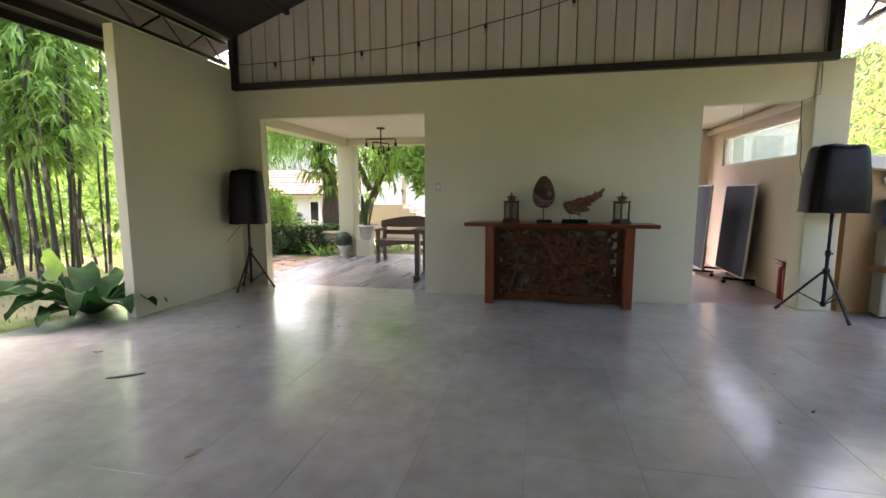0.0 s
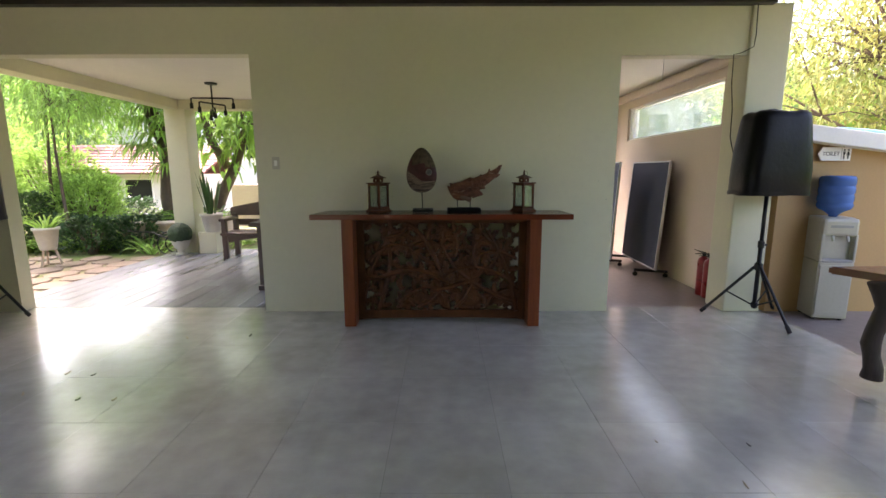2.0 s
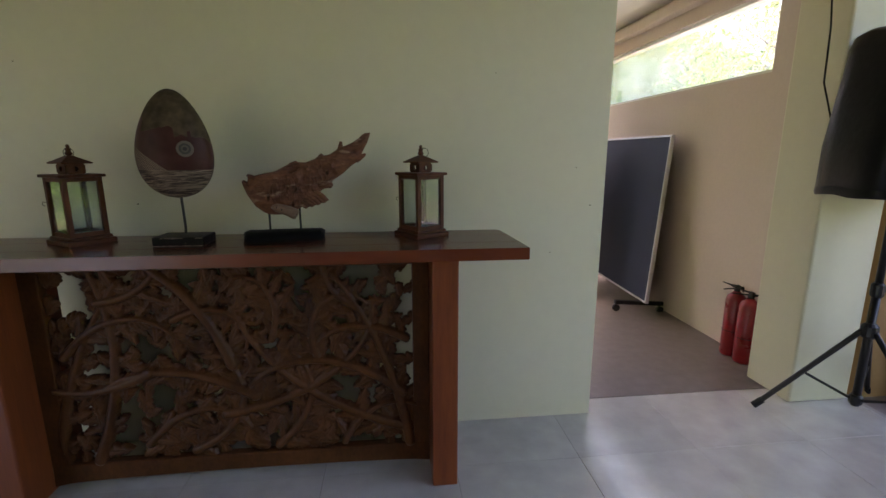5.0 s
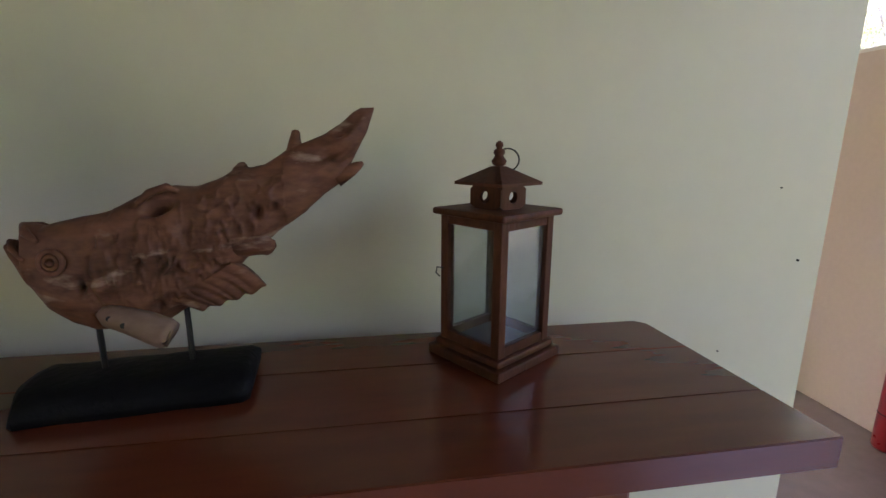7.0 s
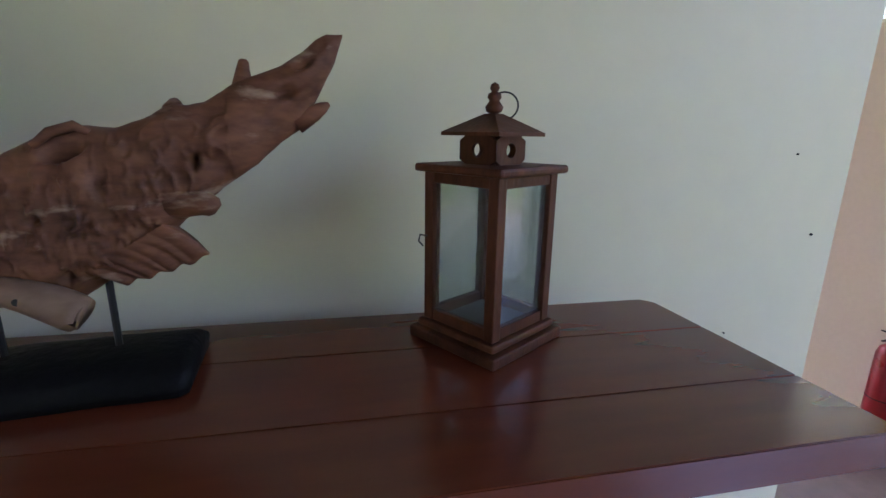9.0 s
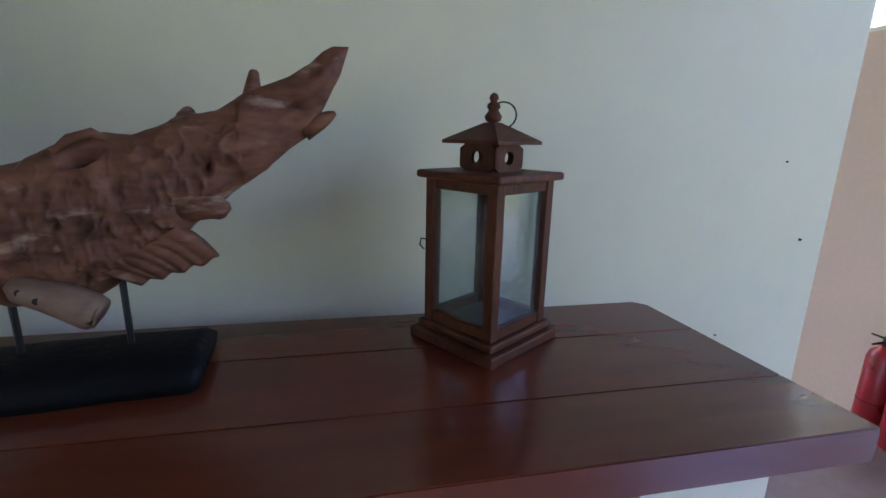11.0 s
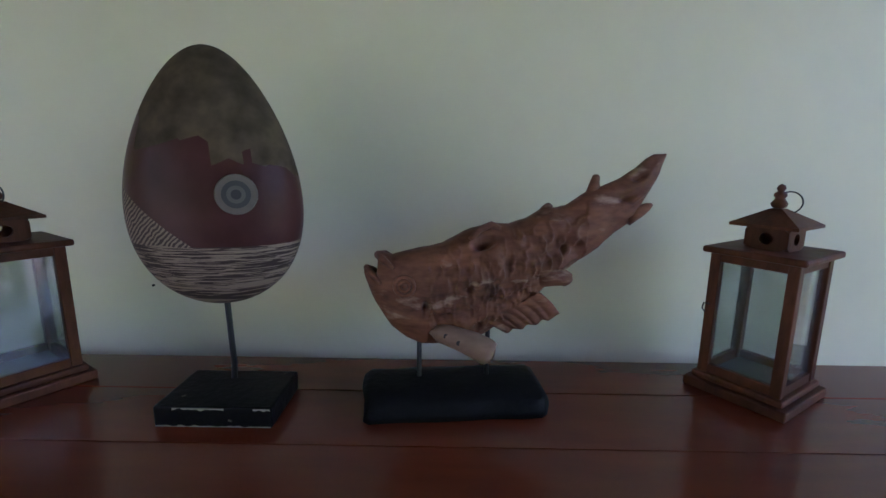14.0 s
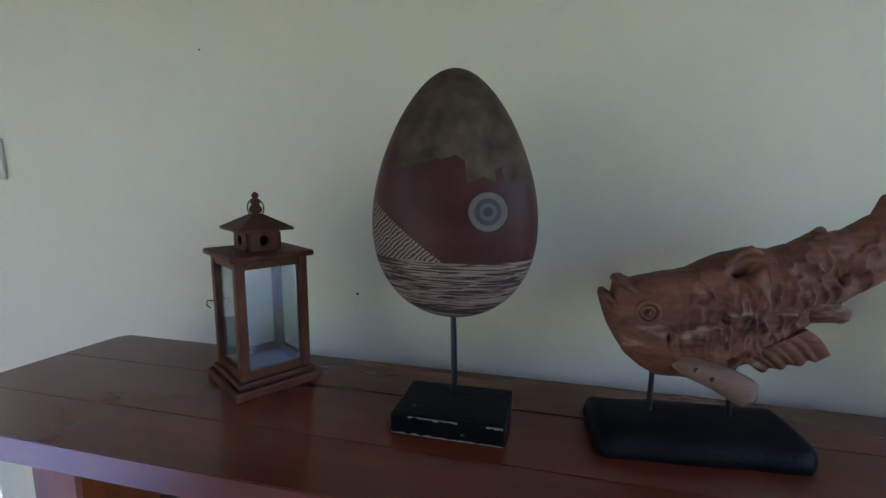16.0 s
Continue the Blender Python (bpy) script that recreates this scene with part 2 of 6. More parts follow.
def box(bm, x0, x1, y0, y1, z0, z1, bevel=0.0, m=None):
    r = bmesh.ops.create_cube(bm, size=1.0)
    vs = r["verts"]
    bmesh.ops.transform(bm, matrix=Matrix.LocRotScale(((x0 + x1) / 2, (y0 + y1) / 2, (z0 + z1) / 2), None, (x1 - x0, y1 - y0, z1 - z0)), verts=vs)
    if bevel:
        es = list({e for v in vs for e in v.link_edges})
        out = bmesh.ops.bevel(bm, geom=es, offset=bevel, segments=2, affect="EDGES", profile=0.5)
        vs = list({v for f in out["faces"] for v in f.verts} | {v for v in vs if v.is_valid})
    if m is not None:
        bmesh.ops.transform(bm, matrix=m, verts=vs)
    return vs


def abox(*a, **k):
    bm = bmesh.new()
    box(bm, *a, **k)
    return bm


def tube(bm, pts, radii, n=8, flat=1.0, up=None):
    """A tapered tube along points."""
    pts = [Vector(p) for p in pts]
    if not hasattr(radii, "__len__"):
        radii = [radii] * len(pts)
    rings = []
    side = None
    for i, p in enumerate(pts):
        d = (pts[min(i + 1, len(pts) - 1)] - pts[max(i - 1, 0)]).normalized()
        if up is not None:
            side = d.cross(Vector(up)).normalized()
        elif side is None:
            side = d.cross(Vector((0, 0, 1)) if abs(d.z) < 0.9 else Vector((1, 0, 0))).normalized()
        else:
            side = (side - d * side.dot(d)).normalized()
        o = d.cross(side)
        rings.append([bm.verts.new(p + side * math.cos(a) * radii[i] + o * math.sin(a) * radii[i] * flat) for a in (2 * math.pi * k / n for k in range(n))])
    for a, b in zip(rings, rings[1:]):
        for k in range(n):
            bm.faces.new((a[k], a[(k + 1) % n], b[(k + 1) % n], b[k]))
    bm.faces.new(rings[0][::-1])
    bm.faces.new(rings[-1])
    return rings


def atube(pts, radii, n=8, flat=1.0, up=None):
    bm = bmesh.new()
    tube(bm, pts, radii, n, flat, up)
    bmesh.ops.recalc_face_normals(bm, faces=bm.faces[:])
    return bm


def lathe(bm, profile, n=24, at=(0, 0, 0), sx=1.0, sy=1.0):
    rings = []
    for r, z in profile:
        rings.append([bm.verts.new((at[0] + sx * r * math.cos(2 * math.pi * k / n), at[1] + sy * r * math.sin(2 * math.pi * k / n), at[2] + z)) for k in range(n)])
    for a, b in zip(rings, rings[1:]):
        for k in range(n):
            bm.faces.new((a[k], a[(k + 1) % n], b[(k + 1) % n], b[k]))
    bm.faces.new(rings[0][::-1])
    bm.faces.new(rings[-1])
    return rings


def alathe(profile, n=24, at=(0, 0, 0), sx=1.0, sy=1.0):
    bm = bmesh.new()
    lathe(bm, profile, n, at, sx, sy)
    return bm


def torus(bm, R, r, m, n=20, k=6):
    rings = []
    for i in range(n):
        a = 2 * math.pi * i / n
        rings.append([bm.verts.new(m @ Vector(((R + r * math.cos(b)) * math.cos(a), (R + r * math.cos(b)) * math.sin(a), r * math.sin(b)))) for b in (2 * math.pi * j / k for j in range(k))])
    for i in range(n):
        for j in range(k):
            bm.faces.new((rings[i][j], rings[(i + 1) % n][j], rings[(i + 1) % n][(j + 1) % k], rings[i][(j + 1) % k]))


def extrude_outline(bm, pts, y0, y1, m=None, bevel=0.0):
    """A solid from an outline in x and z, from y0 to y1."""
    a = [bm.verts.new((x, y0, z)) for x, z in pts]
    b = [bm.verts.new((x, y1, z)) for x, z in pts]
    fs = [bm.faces.new(a), bm.faces.new(b[::-1])]
    n = len(pts)
    for i in range(n):
        fs.append(bm.faces.new((a[i], b[i], b[(i + 1) % n], a[(i + 1) % n])))
    bmesh.ops.recalc_face_normals(bm, faces=fs)
    if bevel:
        bmesh.ops.bevel(bm, geom=[e for e in fs[0].edges] + [e for e in fs[1].edges], offset=bevel, segments=1, affect="EDGES")
    if m is not None:
        bmesh.ops.transform(bm, matrix=m, verts=bm.verts[:])


def mesh_from(name, verts, faces, material, smooth=False):
    me = bpy.data.meshes.new(name)
    me.from_pydata(verts, [], faces)
    me.materials.append(material)
    if smooth:
        for p in me.polygons:
            p.use_smooth = True
    return new(name, me)


rng = np.random.default_rng(7)


def unit(v):
    return v / np.maximum(np.linalg.norm(v, axis=-1, keepdims=True), 1e-6)


def leaves(name, base, way, length, width, material, fold=0.25, droop=0.3, parent=None):
    """Many folded, drooping leaves: six corners and four faces each."""
    n = len(base)
    way = unit(np.asarray(way, float))
    L = (length * rng.uniform(0.65, 1.25, n))[:, None]
    W = (width * rng.uniform(0.7, 1.2, n))[:, None]
    side = unit(np.cross(way, unit(rng.normal(0, 0.45, (n, 3)) + np.array([0, 0, 1.0]))))
    nrm = np.cross(side, way)
    down = np.array([0, 0, -1.0])
    mid = base + way * L * 0.45
    tip = base + way * L + down * L * droop
    v = np.stack([base, mid + side * W * 0.5 + nrm * W * fold, mid + side * -W * 0.5 + nrm * W * fold, mid, tip], 1).reshape(-1, 3)
    f = []
    for i in range(n):
        k = 5 * i
        f += [(k, k + 3, k + 1), (k, k + 2, k + 3), (k + 3, k + 4, k + 1), (k + 3, k + 2, k + 4)]
    ob = mesh_from(name, v.tolist(), f, material)
    ob.parent = parent
    return ob


def strips(name, base, way, length, width, droop, material, parent=None, seg=5):
    """Long bent blades (grass, palm and lily leaves)."""
    n = len(base)
    way = unit(np.asarray(way, float))
    L = (length * rng.uniform(0.7, 1.2, n))[:, None]
    side = unit(np.cross(way, np.array([0, 0, 1.0]) + rng.normal(0, 0.2, (n, 3))))
    verts = []
    for s in range(seg + 1):
        u = s / seg
        c = base + way * L * u + np.array([0, 0, -1.0]) * L * droop * u * u
        w = width * (0.35 + 1.3 * u) * (1 - u) ** 0.6 + 0.002
        verts += [c - side * w * 0.5, c + side * w * 0.5]
    v = np.stack(verts, 1).reshape(-1, 3)
    f = []
    for i in range(n):
        k = i * 2 * (seg + 1)
        for s in range(seg):
            a = k + 2 * s
            f.append((a, a + 1, a + 3, a + 2))
    ob = mesh_from(name, v.tolist(), f, material)
    ob.parent = parent
    return ob


def wire(name, pts, r, material, n=6):
    return link(name, atube(pts, r, n), material, True)


# ---- ground and setting outside ----
def ground_z(x, y):
    far = max(0.0, min(1.0, (y - 11) / 16))
    return -0.07 - 0.75 * far * far * (3 - 2 * far)


gx = sorted(set([-900, -400, -150, -80, -50, -35] + [-28 + 1.0 * i for i in range(57)] + [35, 50, 80, 150, 400, 900]))
gv = [(x, y, ground_z(x, y) + (0.02 * noise.noise(Vector((x * 0.7, y * 0.7, 0))) if abs(x) < 30 and abs(y) < 30 else 0)) for y in gx for x in gx]
gn = len(gx)
gf = [(j * gn + i, j * gn + i + 1, (j + 1) * gn + i + 1, (j + 1) * gn + i) for j in range(gn - 1) for i in range(gn - 1)]
tagged(mesh_from("ground", gv, gf, M_SOIL, True), "patchy lawn and bare brown soil", "ground", "", "structure")

# ---- hall structure ----
WY, WB = 6.87, 7.02          # front and back of the end wall
LX, RX, PX = -3.92, 3.92, 3.865         # inner face of the side wall, floor edge, outer edge of the pier
floor = structure("floor", abox(-4.75, RX, -4.0, WB, -0.16, -0.006), M_GROUT, "dark grey grout bed under cement tiles", "floor")
# unseen wall behind the camera, added to hold back fill light
structure("wall_back_unseen", abox(-4.9, 4.9, -4.2, -4.05, -0.1, 5.1), M_WALL, "unseen plain back wall added to cut light from behind", "wall")
floor_veranda = structure("floor_veranda", abox(-4.05, 2.18, WB, 10.62, -0.16, -0.006), M_GROUT, "grout bed of the veranda", "floor")
structure("floor_corridor", abox(2.18, 3.83, WB, 10.75, -0.16, -0.003), M_CONC, "worn brownish concrete corridor floor", "floor")
structure("pavement_side", abox(RX, 9.0, -4.0, 7.2, -0.2, -0.004), M_CONC, "brownish concrete side pavement", "pavement")

bm = bmesh.new()
box(bm, -4.05, -3.54, WY, WB, 0, 2.455)
box(bm, -1.081, 2.348, WY, WB, 0, 2.455)
box(bm, 2.348, 3.5, WY, WB, 2.437, 2.455)
box(bm, -4.05, 3.5, WY, WB, 2.455, 2.88)
box(bm, 3.5, PX, 6.845, 7.16, 0, 2.88, 0.012)
wall_front = structure("wall_front", bm, M_WALL, "pale green plastered wall with two door openings", "wall")
structure("wall_side", abox(-4.05, LX, 4.91, WY, -0.1, 3.15, 0.008), M_WALL, "pale green plastered wing wall", "wall")

# unseen wall, added to cut the light from the right
structure("wall_right_blocker", abox(RX + 0.03, RX + 0.18, -4.05, 2.4, -0.1, 3.3), M_WALL, "unseen plain wall added to block light from the right", "wall")

# corridor behind the narrow opening
bm = bmesh.new()
CX = 3.70
box(bm, CX, CX + 0.15, 7.16, 10.75, 0, 1.865)
box(bm, CX, CX + 0.15, 7.16, 10.75, 2.365, 2.62)
box(bm, CX, CX + 0.15, 7.16, 7.52, 1.865, 2.365)
box(bm, CX, CX + 0.15, 10.09, 10.75, 1.865, 2.365)
structure("wall_corridor", bm, M_PEACH, "peach plastered corridor wall with a strip window", "wall")
structure("wall_corridor_end", abox(3.25, CX + 0.15, 10.75, 10.9, 0, 2.62), M_PEACH, "peach plastered end wall", "wall")
structure("wall_corridor_inner", abox(2.18, 2.346, WB, 7.4, 0, 2.62), M_PEACH, "peach plastered inner wall", "wall")
structure("ceiling_corridor", abox(2.1, CX + 0.2, WB, 10.95, 2.62, 2.74), M_CEIL, "white corridor ceiling", "ceiling")
structure("trim_corridor", abox(CX - 0.09, CX, 7.16, 10.75, 2.47, 2.565, 0.012), M_PEACH, "peach cornice below the ceiling", "trim")

win = thing("window_1", "long dusty strip window in white frame", "window", kind="structure")
for z0, z1 in ((1.865, 1.89), (2.34, 2.365)):
    part("window_frame", abox(CX + 0.03, CX + 0.12, 7.52, 10.09, z0, z1, 0.003), M_WPAINT, win)
for y0, y1 in ((7.52, 7.55), (9.95, 9.98), (10.06, 10.09)):
    part("window_frame", abox(CX + 0.031, CX + 0.119, y0, y1, 1.89, 2.34, 0.003), M_WPAINT, win)
p = part("pane", abox(CX + 0.07, CX + 0.076, 7.55, 10.06, 1.89, 2.34), M_WINDOW, win)
p.visible_shadow = False

# veranda
VC = 2.55
structure("ceiling_veranda", abox(-3.95, 2.3, WB, 10.65, VC, VC + 0.12), M_CEIL, "white plastered veranda ceiling", "ceiling")
structure("beam_veranda_side", abox(-3.91, -3.66, WB, 10.25, 2.40, VC, 0.006), M_WALL, "cream painted edge beam", "beam")
structure("beam_veranda_far", abox(-3.91, 2.3, 10.25, 10.58, 2.40, VC, 0.006), M_WALL, "cream painted far beam", "beam")
structure("column_veranda", abox(-3.91, -3.555, 10.251, 10.579, -0.1, 2.40, 0.01), M_WALL, "square cream painted column", "column")
structure("column_inner", abox(2.18, 2.45, 10.2, 10.5, -0.1, VC), M_WALL, "square cream painted column", "column")

# gable: steel frame, cladding boards and roof
def roof_z(x):
    return 5.05 - 0.36 * abs(x)


trim = thing("trim_gable_frame", "dark brown painted steel frame round the gable cladding", "steel frame", kind="structure")
part("beam", abox(-3.945, 3.67, 6.78, 6.87, 2.857, 2.945, 0.006), M_STEEL, trim)
part("post", abox(-3.945, -3.855, 6.781, 6.869, 2.945, 3.6, 0.006), M_STEEL, trim)
part("post", abox(3.58, 3.67, 6.781, 6.869, 2.945, 3.66, 0.006), M_STEEL, trim)
bm = bmesh.new()
extrude_outline(bm, [(-3.95, 2.87), (3.75, 2.87), (3.75, roof_z(3.75) - 0.02), (0, roof_z(0) - 0.02), (-3.95, roof_z(3.95) - 0.02)], 6.93, 6.97)
gable = structure("wall_gable", bm, M_STEEL, "backing of the white board cladding", "wall")
step = 0.225
x = -3.855
while x < 3.58:
    x1 = min(x + step - 0.012, 3.58)
    bm = bmesh.new()
    extrude_outline(bm, [(x, 2.945), (x1, 2.945), (x1, roof_z(x1) - 0.03), (x, roof_z(x) - 0.03)], 6.885, 6.925, bevel=0.006)
    part("panel", bm, M_CLAD, gable)
    x += step

roof = thing("roof", "dark underside of a gabled metal roof", "roof", kind="structure")
for s in (-1, 1):
    bm = bmesh.new()
    e = 4.95
    extrude_outline(bm, [(0, roof_z(0)), (s * e, roof_z(e)), (s * e, roof_z(e) + 0.05), (0, roof_z(0) + 0.05)], -4.4, 7.15)
    part("roof_sheet", bm, M_ROOF, roof)
    for k in range(6):
        px = s * (0.5 + 0.85 * k)
        part("purlin", abox(px - 0.03, px + 0.03, -4.3, 7.0, roof_z(px) - 0.1, roof_z(px) - 0.015), M_STEEL, roof)
    part("fascia", abox(min(s * 4.95, s * 4.99), max(s * 4.95, s * 4.99), -4.4, 7.15, roof_z(4.95) - 0.1, roof_z(4.95) + 0.06), M_STEEL, roof)

for s, x0 in ((-1, -4.05), (1, 3.86)):
    tr = thing("roof_truss", "dark brown lattice steel girder under the eave", "truss", "eave girders")
    zt, zb = 3.5, 3.22
    part("chord", abox(x0 - 0.025, x0 + 0.025, -4.0, 6.86, zb, zb + 0.045), M_STEEL, tr)
    part("chord", abox(x0 - 0.025, x0 + 0.025, -4.0, 6.86, zt, zt + 0.045), M_STEEL, tr)
    y, up = -4.0, True
    while y < 6.5:
        a, b = ((zb, zt) if up else (zt, zb))
        part("web", atube([(x0, y, a + 0.02), (x0, y + 0.36, b + 0.02)], 0.014, 6), M_STEEL, tr)
        y, up = y + 0.36, not up
    for yy in (-3.9, 1.2):
        part("post", abox(x0 - 0.05, x0 + 0.05, yy, yy + 0.1, -0.1, zb), M_STEEL, tr)

# ---- the console table and what stands on it ----
TZ = 1.025
con = thing("console_table", "red-brown varnished wooden console with a pierced carved front", "console table")
for y0, y1 in ((6.352, 6.4742), (6.4750, 6.6366), (6.6374, 6.775)):
    bm = bmesh.new()
    xl = [-0.449 + 0.15 * (y - 6.352) for y in (y0, y1)]
    xr = [1.830 - 0.05 * (y - 6.352) for y in (y0, y1)]
    ring = [(xl[0], y0), (xr[0], y0), (xr[1] - (0.02 if y1 > 6.7 else 0), y1)] + ([(xl[1] + 0.02, y1)] if y1 > 6.7 else [(xl[1], y1)])
    if y1 > 6.7:
        ring.insert(2, (xr[1], y1 - 0.02))
        ring.append((xl[1], y1 - 0.02))
    lo, hi = [bm.verts.new((x, y, TZ - 0.046)) for x, y in ring], [bm.verts.new((x, y, TZ)) for x, y in ring]
    bm.faces.new(lo[::-1])
    bm.faces.new(hi)
    for k in range(len(ring)):
        bm.faces.new((lo[k], lo[(k + 1) % len(ring)], hi[(k + 1) % len(ring)], hi[k]))
    bmesh.ops.recalc_face_normals(bm, faces=bm.faces[:])
    bmesh.ops.bevel(bm, geom=bm.edges[:], offset=0.0016, segments=2, affect="EDGES")
    part("top_plank", bm, M_WOOD, con)
for x0 in (-0.190, 1.468):
    part("leg", abox(x0, x0 + 0.104, 6.405, 6.76, 0.0, TZ - 0.046, 0.006), M_WOODV, con)
panel = part("carved_panel", abox(-0.086, 1.468, 6.555, 6.60, 0.925, 0.979, 0.004), M_CARVE, con, "dark pierced wood carving of vines and leaves")
bm = bmesh.new()
pts = [(-0.086, 0.11), (-0.086, 0.015)]
for i in range(25):
    u = i / 24
    pts.append((-0.086 + 1.554 * u, 0.015 + 0.022 * math.sin(math.pi * u) ** 0.5))
pts += [(1.468, 0.11)]
extrude_outline(bm, pts, 6.555, 6.60, bevel=0.004)
part("bottom_rail", bm, M_CARVE, panel)
for x0 in (-0.086, 1.398):
    part("stile", abox(x0, x0 + 0.07, 6.556, 6.599, 0.10, 0.93, 0.004), M_CARVE, panel)


def vine(p0, heading, curl, length):
    """A curling stem: points with the heading at each."""
    x, z, h, pts = p0[0], p0[1], heading, []
    n = 26
    for i in range(n + 1):
        pts.append((x, z, h))
        x += math.cos(h) * length / n
        z += math.sin(h) * length / n
        h += curl / n * (0.5 + 1.4 * i / n)
    return pts


def carve_panel(x0, x1, z0, z1, step, seed):
    """A pierced board: leaves and vines raised on it, open between them."""
    r = random.Random(seed)
    nx, nz = int((x1 - x0) / step), int((z1 - z0) / step)
    X, Z = np.meshgrid(x0 + step * np.arange(nx + 1), z0 + step * np.arange(nz + 1), indexing="ij")
    H = np.full(X.shape, -1.0)

    def stamp(cx, cz, reach, field):
        a, e = max(0, int((cx - reach - x0) / step)), min(nx + 1, int((cx + reach - x0) / step) + 2)
        k, l = max(0, int((cz - reach - z0) / step)), min(nz + 1, int((cz + reach - z0) / step) + 2)
        if a < e and k < l:
            H[a:e, k:l] = np.maximum(H[a:e, k:l], field(X[a:e, k:l], Z[a:e, k:l]))

    def leaf(cx, cz, h, length, width, lift, lobes, bend):
        ca, sa = math.cos(h), math.sin(h)

        def field(x, z):
            u = ((x - cx) * ca + (z - cz) * sa) / length
            v = (-(x - cx) * sa + (z - cz) * ca) / width - bend * u * u
            uc = np.clip(u, 0.001, 0.999)
            w = np.sin(math.pi * uc ** 0.75) ** 0.7 * (0.58 + 0.42 * np.abs(np.sin(math.pi * lobes * uc + 3.0 * np.abs(v))))
            q = np.abs(v) / np.maximum(w, 1e-3)
            hgt = lift + 0.011 * (1 - q ** 2) - 0.005 * np.exp(-(v / 0.10) ** 2) - 0.0025 * np.abs(np.sin(math.pi * lobes * 1.6 * (uc - 0.5 * np.abs(v))))
            return np.where((u > 0) & (u < 1) & (q < 1), hgt, -1.0)
        stamp(cx, cz, 1.15 * length, field)

    stems = [((1.38, 0.12), 1.75, 0.45, 0.85, 0.024), ((1.37, 0.60), 2.6, 1.5, 0.45, 0.017), ((1.35, 0.36), 2.45, 1.5, 0.75, 0.023), ((1.34, 0.20), 2.8, -0.8, 0.9, 0.025),
             ((0.74, 0.38), 2.6, 1.2, 0.7, 0.025), ((0.66, 0.52), 1.9, 1.3, 0.85, 0.025), ((0.62, 0.30), 0.15, 0.9, 0.75, 0.024), ((0.45, 0.72), 0.5, -2.4, 0.42, 0.016),
             ((1.0, 0.54), 1.9, -2.6, 0.45, 0.017), ((0.82, 0.62), 1.2, 2.0, 0.38, 0.015), ((0.34, 0.50), 3.6, -1.0, 0.5, 0.023), ((0.10, 0.12), 1.2, 0.7, 0.85, 0.025),
             ((-0.05, 0.15), 1.35, -0.4, 0.8, 0.022), ((0.30, 0.18), 0.9, -1.8, 0.5, 0.018), ((0.48, 0.14), 0.4, 1.8, 0.5, 0.019), ((0.82, 0.14), 0.7, 1.6, 0.5, 0.018),
             ((1.10, 0.14), 1.1, -1.8, 0.45, 0.016), ((0.18, 0.80), 0.1, 1.8, 0.42, 0.016), ((0.03, 0.58), 0.9, -1.7, 0.5, 0.017), ((1.17, 0.74), 2.6, -2.2, 0.42, 0.015)]
    for p0, hd, cu, ln, r0 in stems:
        v = vine(p0, hd, cu, ln)
        lift = r.uniform(0.006, 0.014)
        for i in range(len(v) - 1):
            rad = 0.85 * r0 * (1 - 0.7 * i / len(v)) + 0.002
            for s in (0, 0.34, 0.67):
                cx, cz = v[i][0] + (v[i + 1][0] - v[i][0]) * s, v[i][1] + (v[i + 1][1] - v[i][1]) * s
                stamp(cx, cz, rad, lambda x, z, cx=cx, cz=cz, rad=rad: np.where((x - cx) ** 2 + (z - cz) ** 2 < rad ** 2, lift + 0.004 + 0.8 * np.sqrt(np.maximum(0, rad ** 2 - (x - cx) ** 2 - (z - cz) ** 2)), -1.0))
            if i % 4 == 1:
                for s in (1, -1):
                    leaf(v[i][0], v[i][1], v[i][2] + s * r.uniform(0.5, 1.15), r.uniform(0.08, 0.13), r.uniform(0.022, 0.034), r.uniform(0.0, 0.010), r.choice((3, 4)), s * r.uniform(-0.6, 0.9))
    for k in range(70):
        leaf(r.uniform(x0, x1), r.uniform(z0, z1), r.uniform(0, 6.28), r.uniform(0.06, 0.11), r.uniform(0.02, 0.033), r.uniform(-0.006, 0.004), 3, r.uniform(-0.9, 0.9))
    for k in range(210):
        leaf(0.68 + r.gauss(0, 0.26), r.uniform(z0, z1), r.uniform(0, 6.28), r.uniform(0.07, 0.12), r.uniform(0.022, 0.034), r.uniform(-0.008, 0.002), 3, r.uniform(-0.9, 0.9))
    for k in range(44):
        leaf(x1 - 0.02 - r.uniform(0, 0.14) if k % 2 else x0 + 0.02 + r.uniform(0, 0.1), r.uniform(z0, z1), r.uniform(0, 6.28), r.uniform(0.06, 0.11), r.uniform(0.02, 0.032), r.uniform(-0.006, 0.004), 3, r.uniform(-0.9, 0.9))
    solid = H[:-1, :-1] + H[1:, :-1] + H[1:, 1:] + H[:-1, 1:] > -2.2
    Hs = np.where(H < -0.5, 0.0, H)
    Y = 6.573 - Hs
    front = np.stack([X, Y, Z], -1).reshape(-1, 3)
    back = np.stack([X, np.full(X.shape, 6.587), Z], -1).reshape(-1, 3)
    n = front.shape[0]
    w = nz + 1
    faces = []
    for i, k in np.argwhere(solid).tolist():
        a, e, f, d = i * w + k, (i + 1) * w + k, (i + 1) * w + k + 1, i * w + k + 1
        faces.append((a, e, f, d))
        if k == 0 or not solid[i, k - 1]:
            faces.append((a, a + n, e + n, e))
        if k == nz - 1 or not solid[i, k + 1]:
            faces.append((d, f, f + n, d + n))
        if i == 0 or not solid[i - 1, k]:
            faces.append((a, d, d + n, a + n))
        if i == nx - 1 or not solid[i + 1, k]:
            faces.append((e, e + n, f + n, f))
    used = sorted({q for f in faces for q in f})
    new_at = {q: t for t, q in enumerate(used)}
    allv = np.concatenate([front, back])
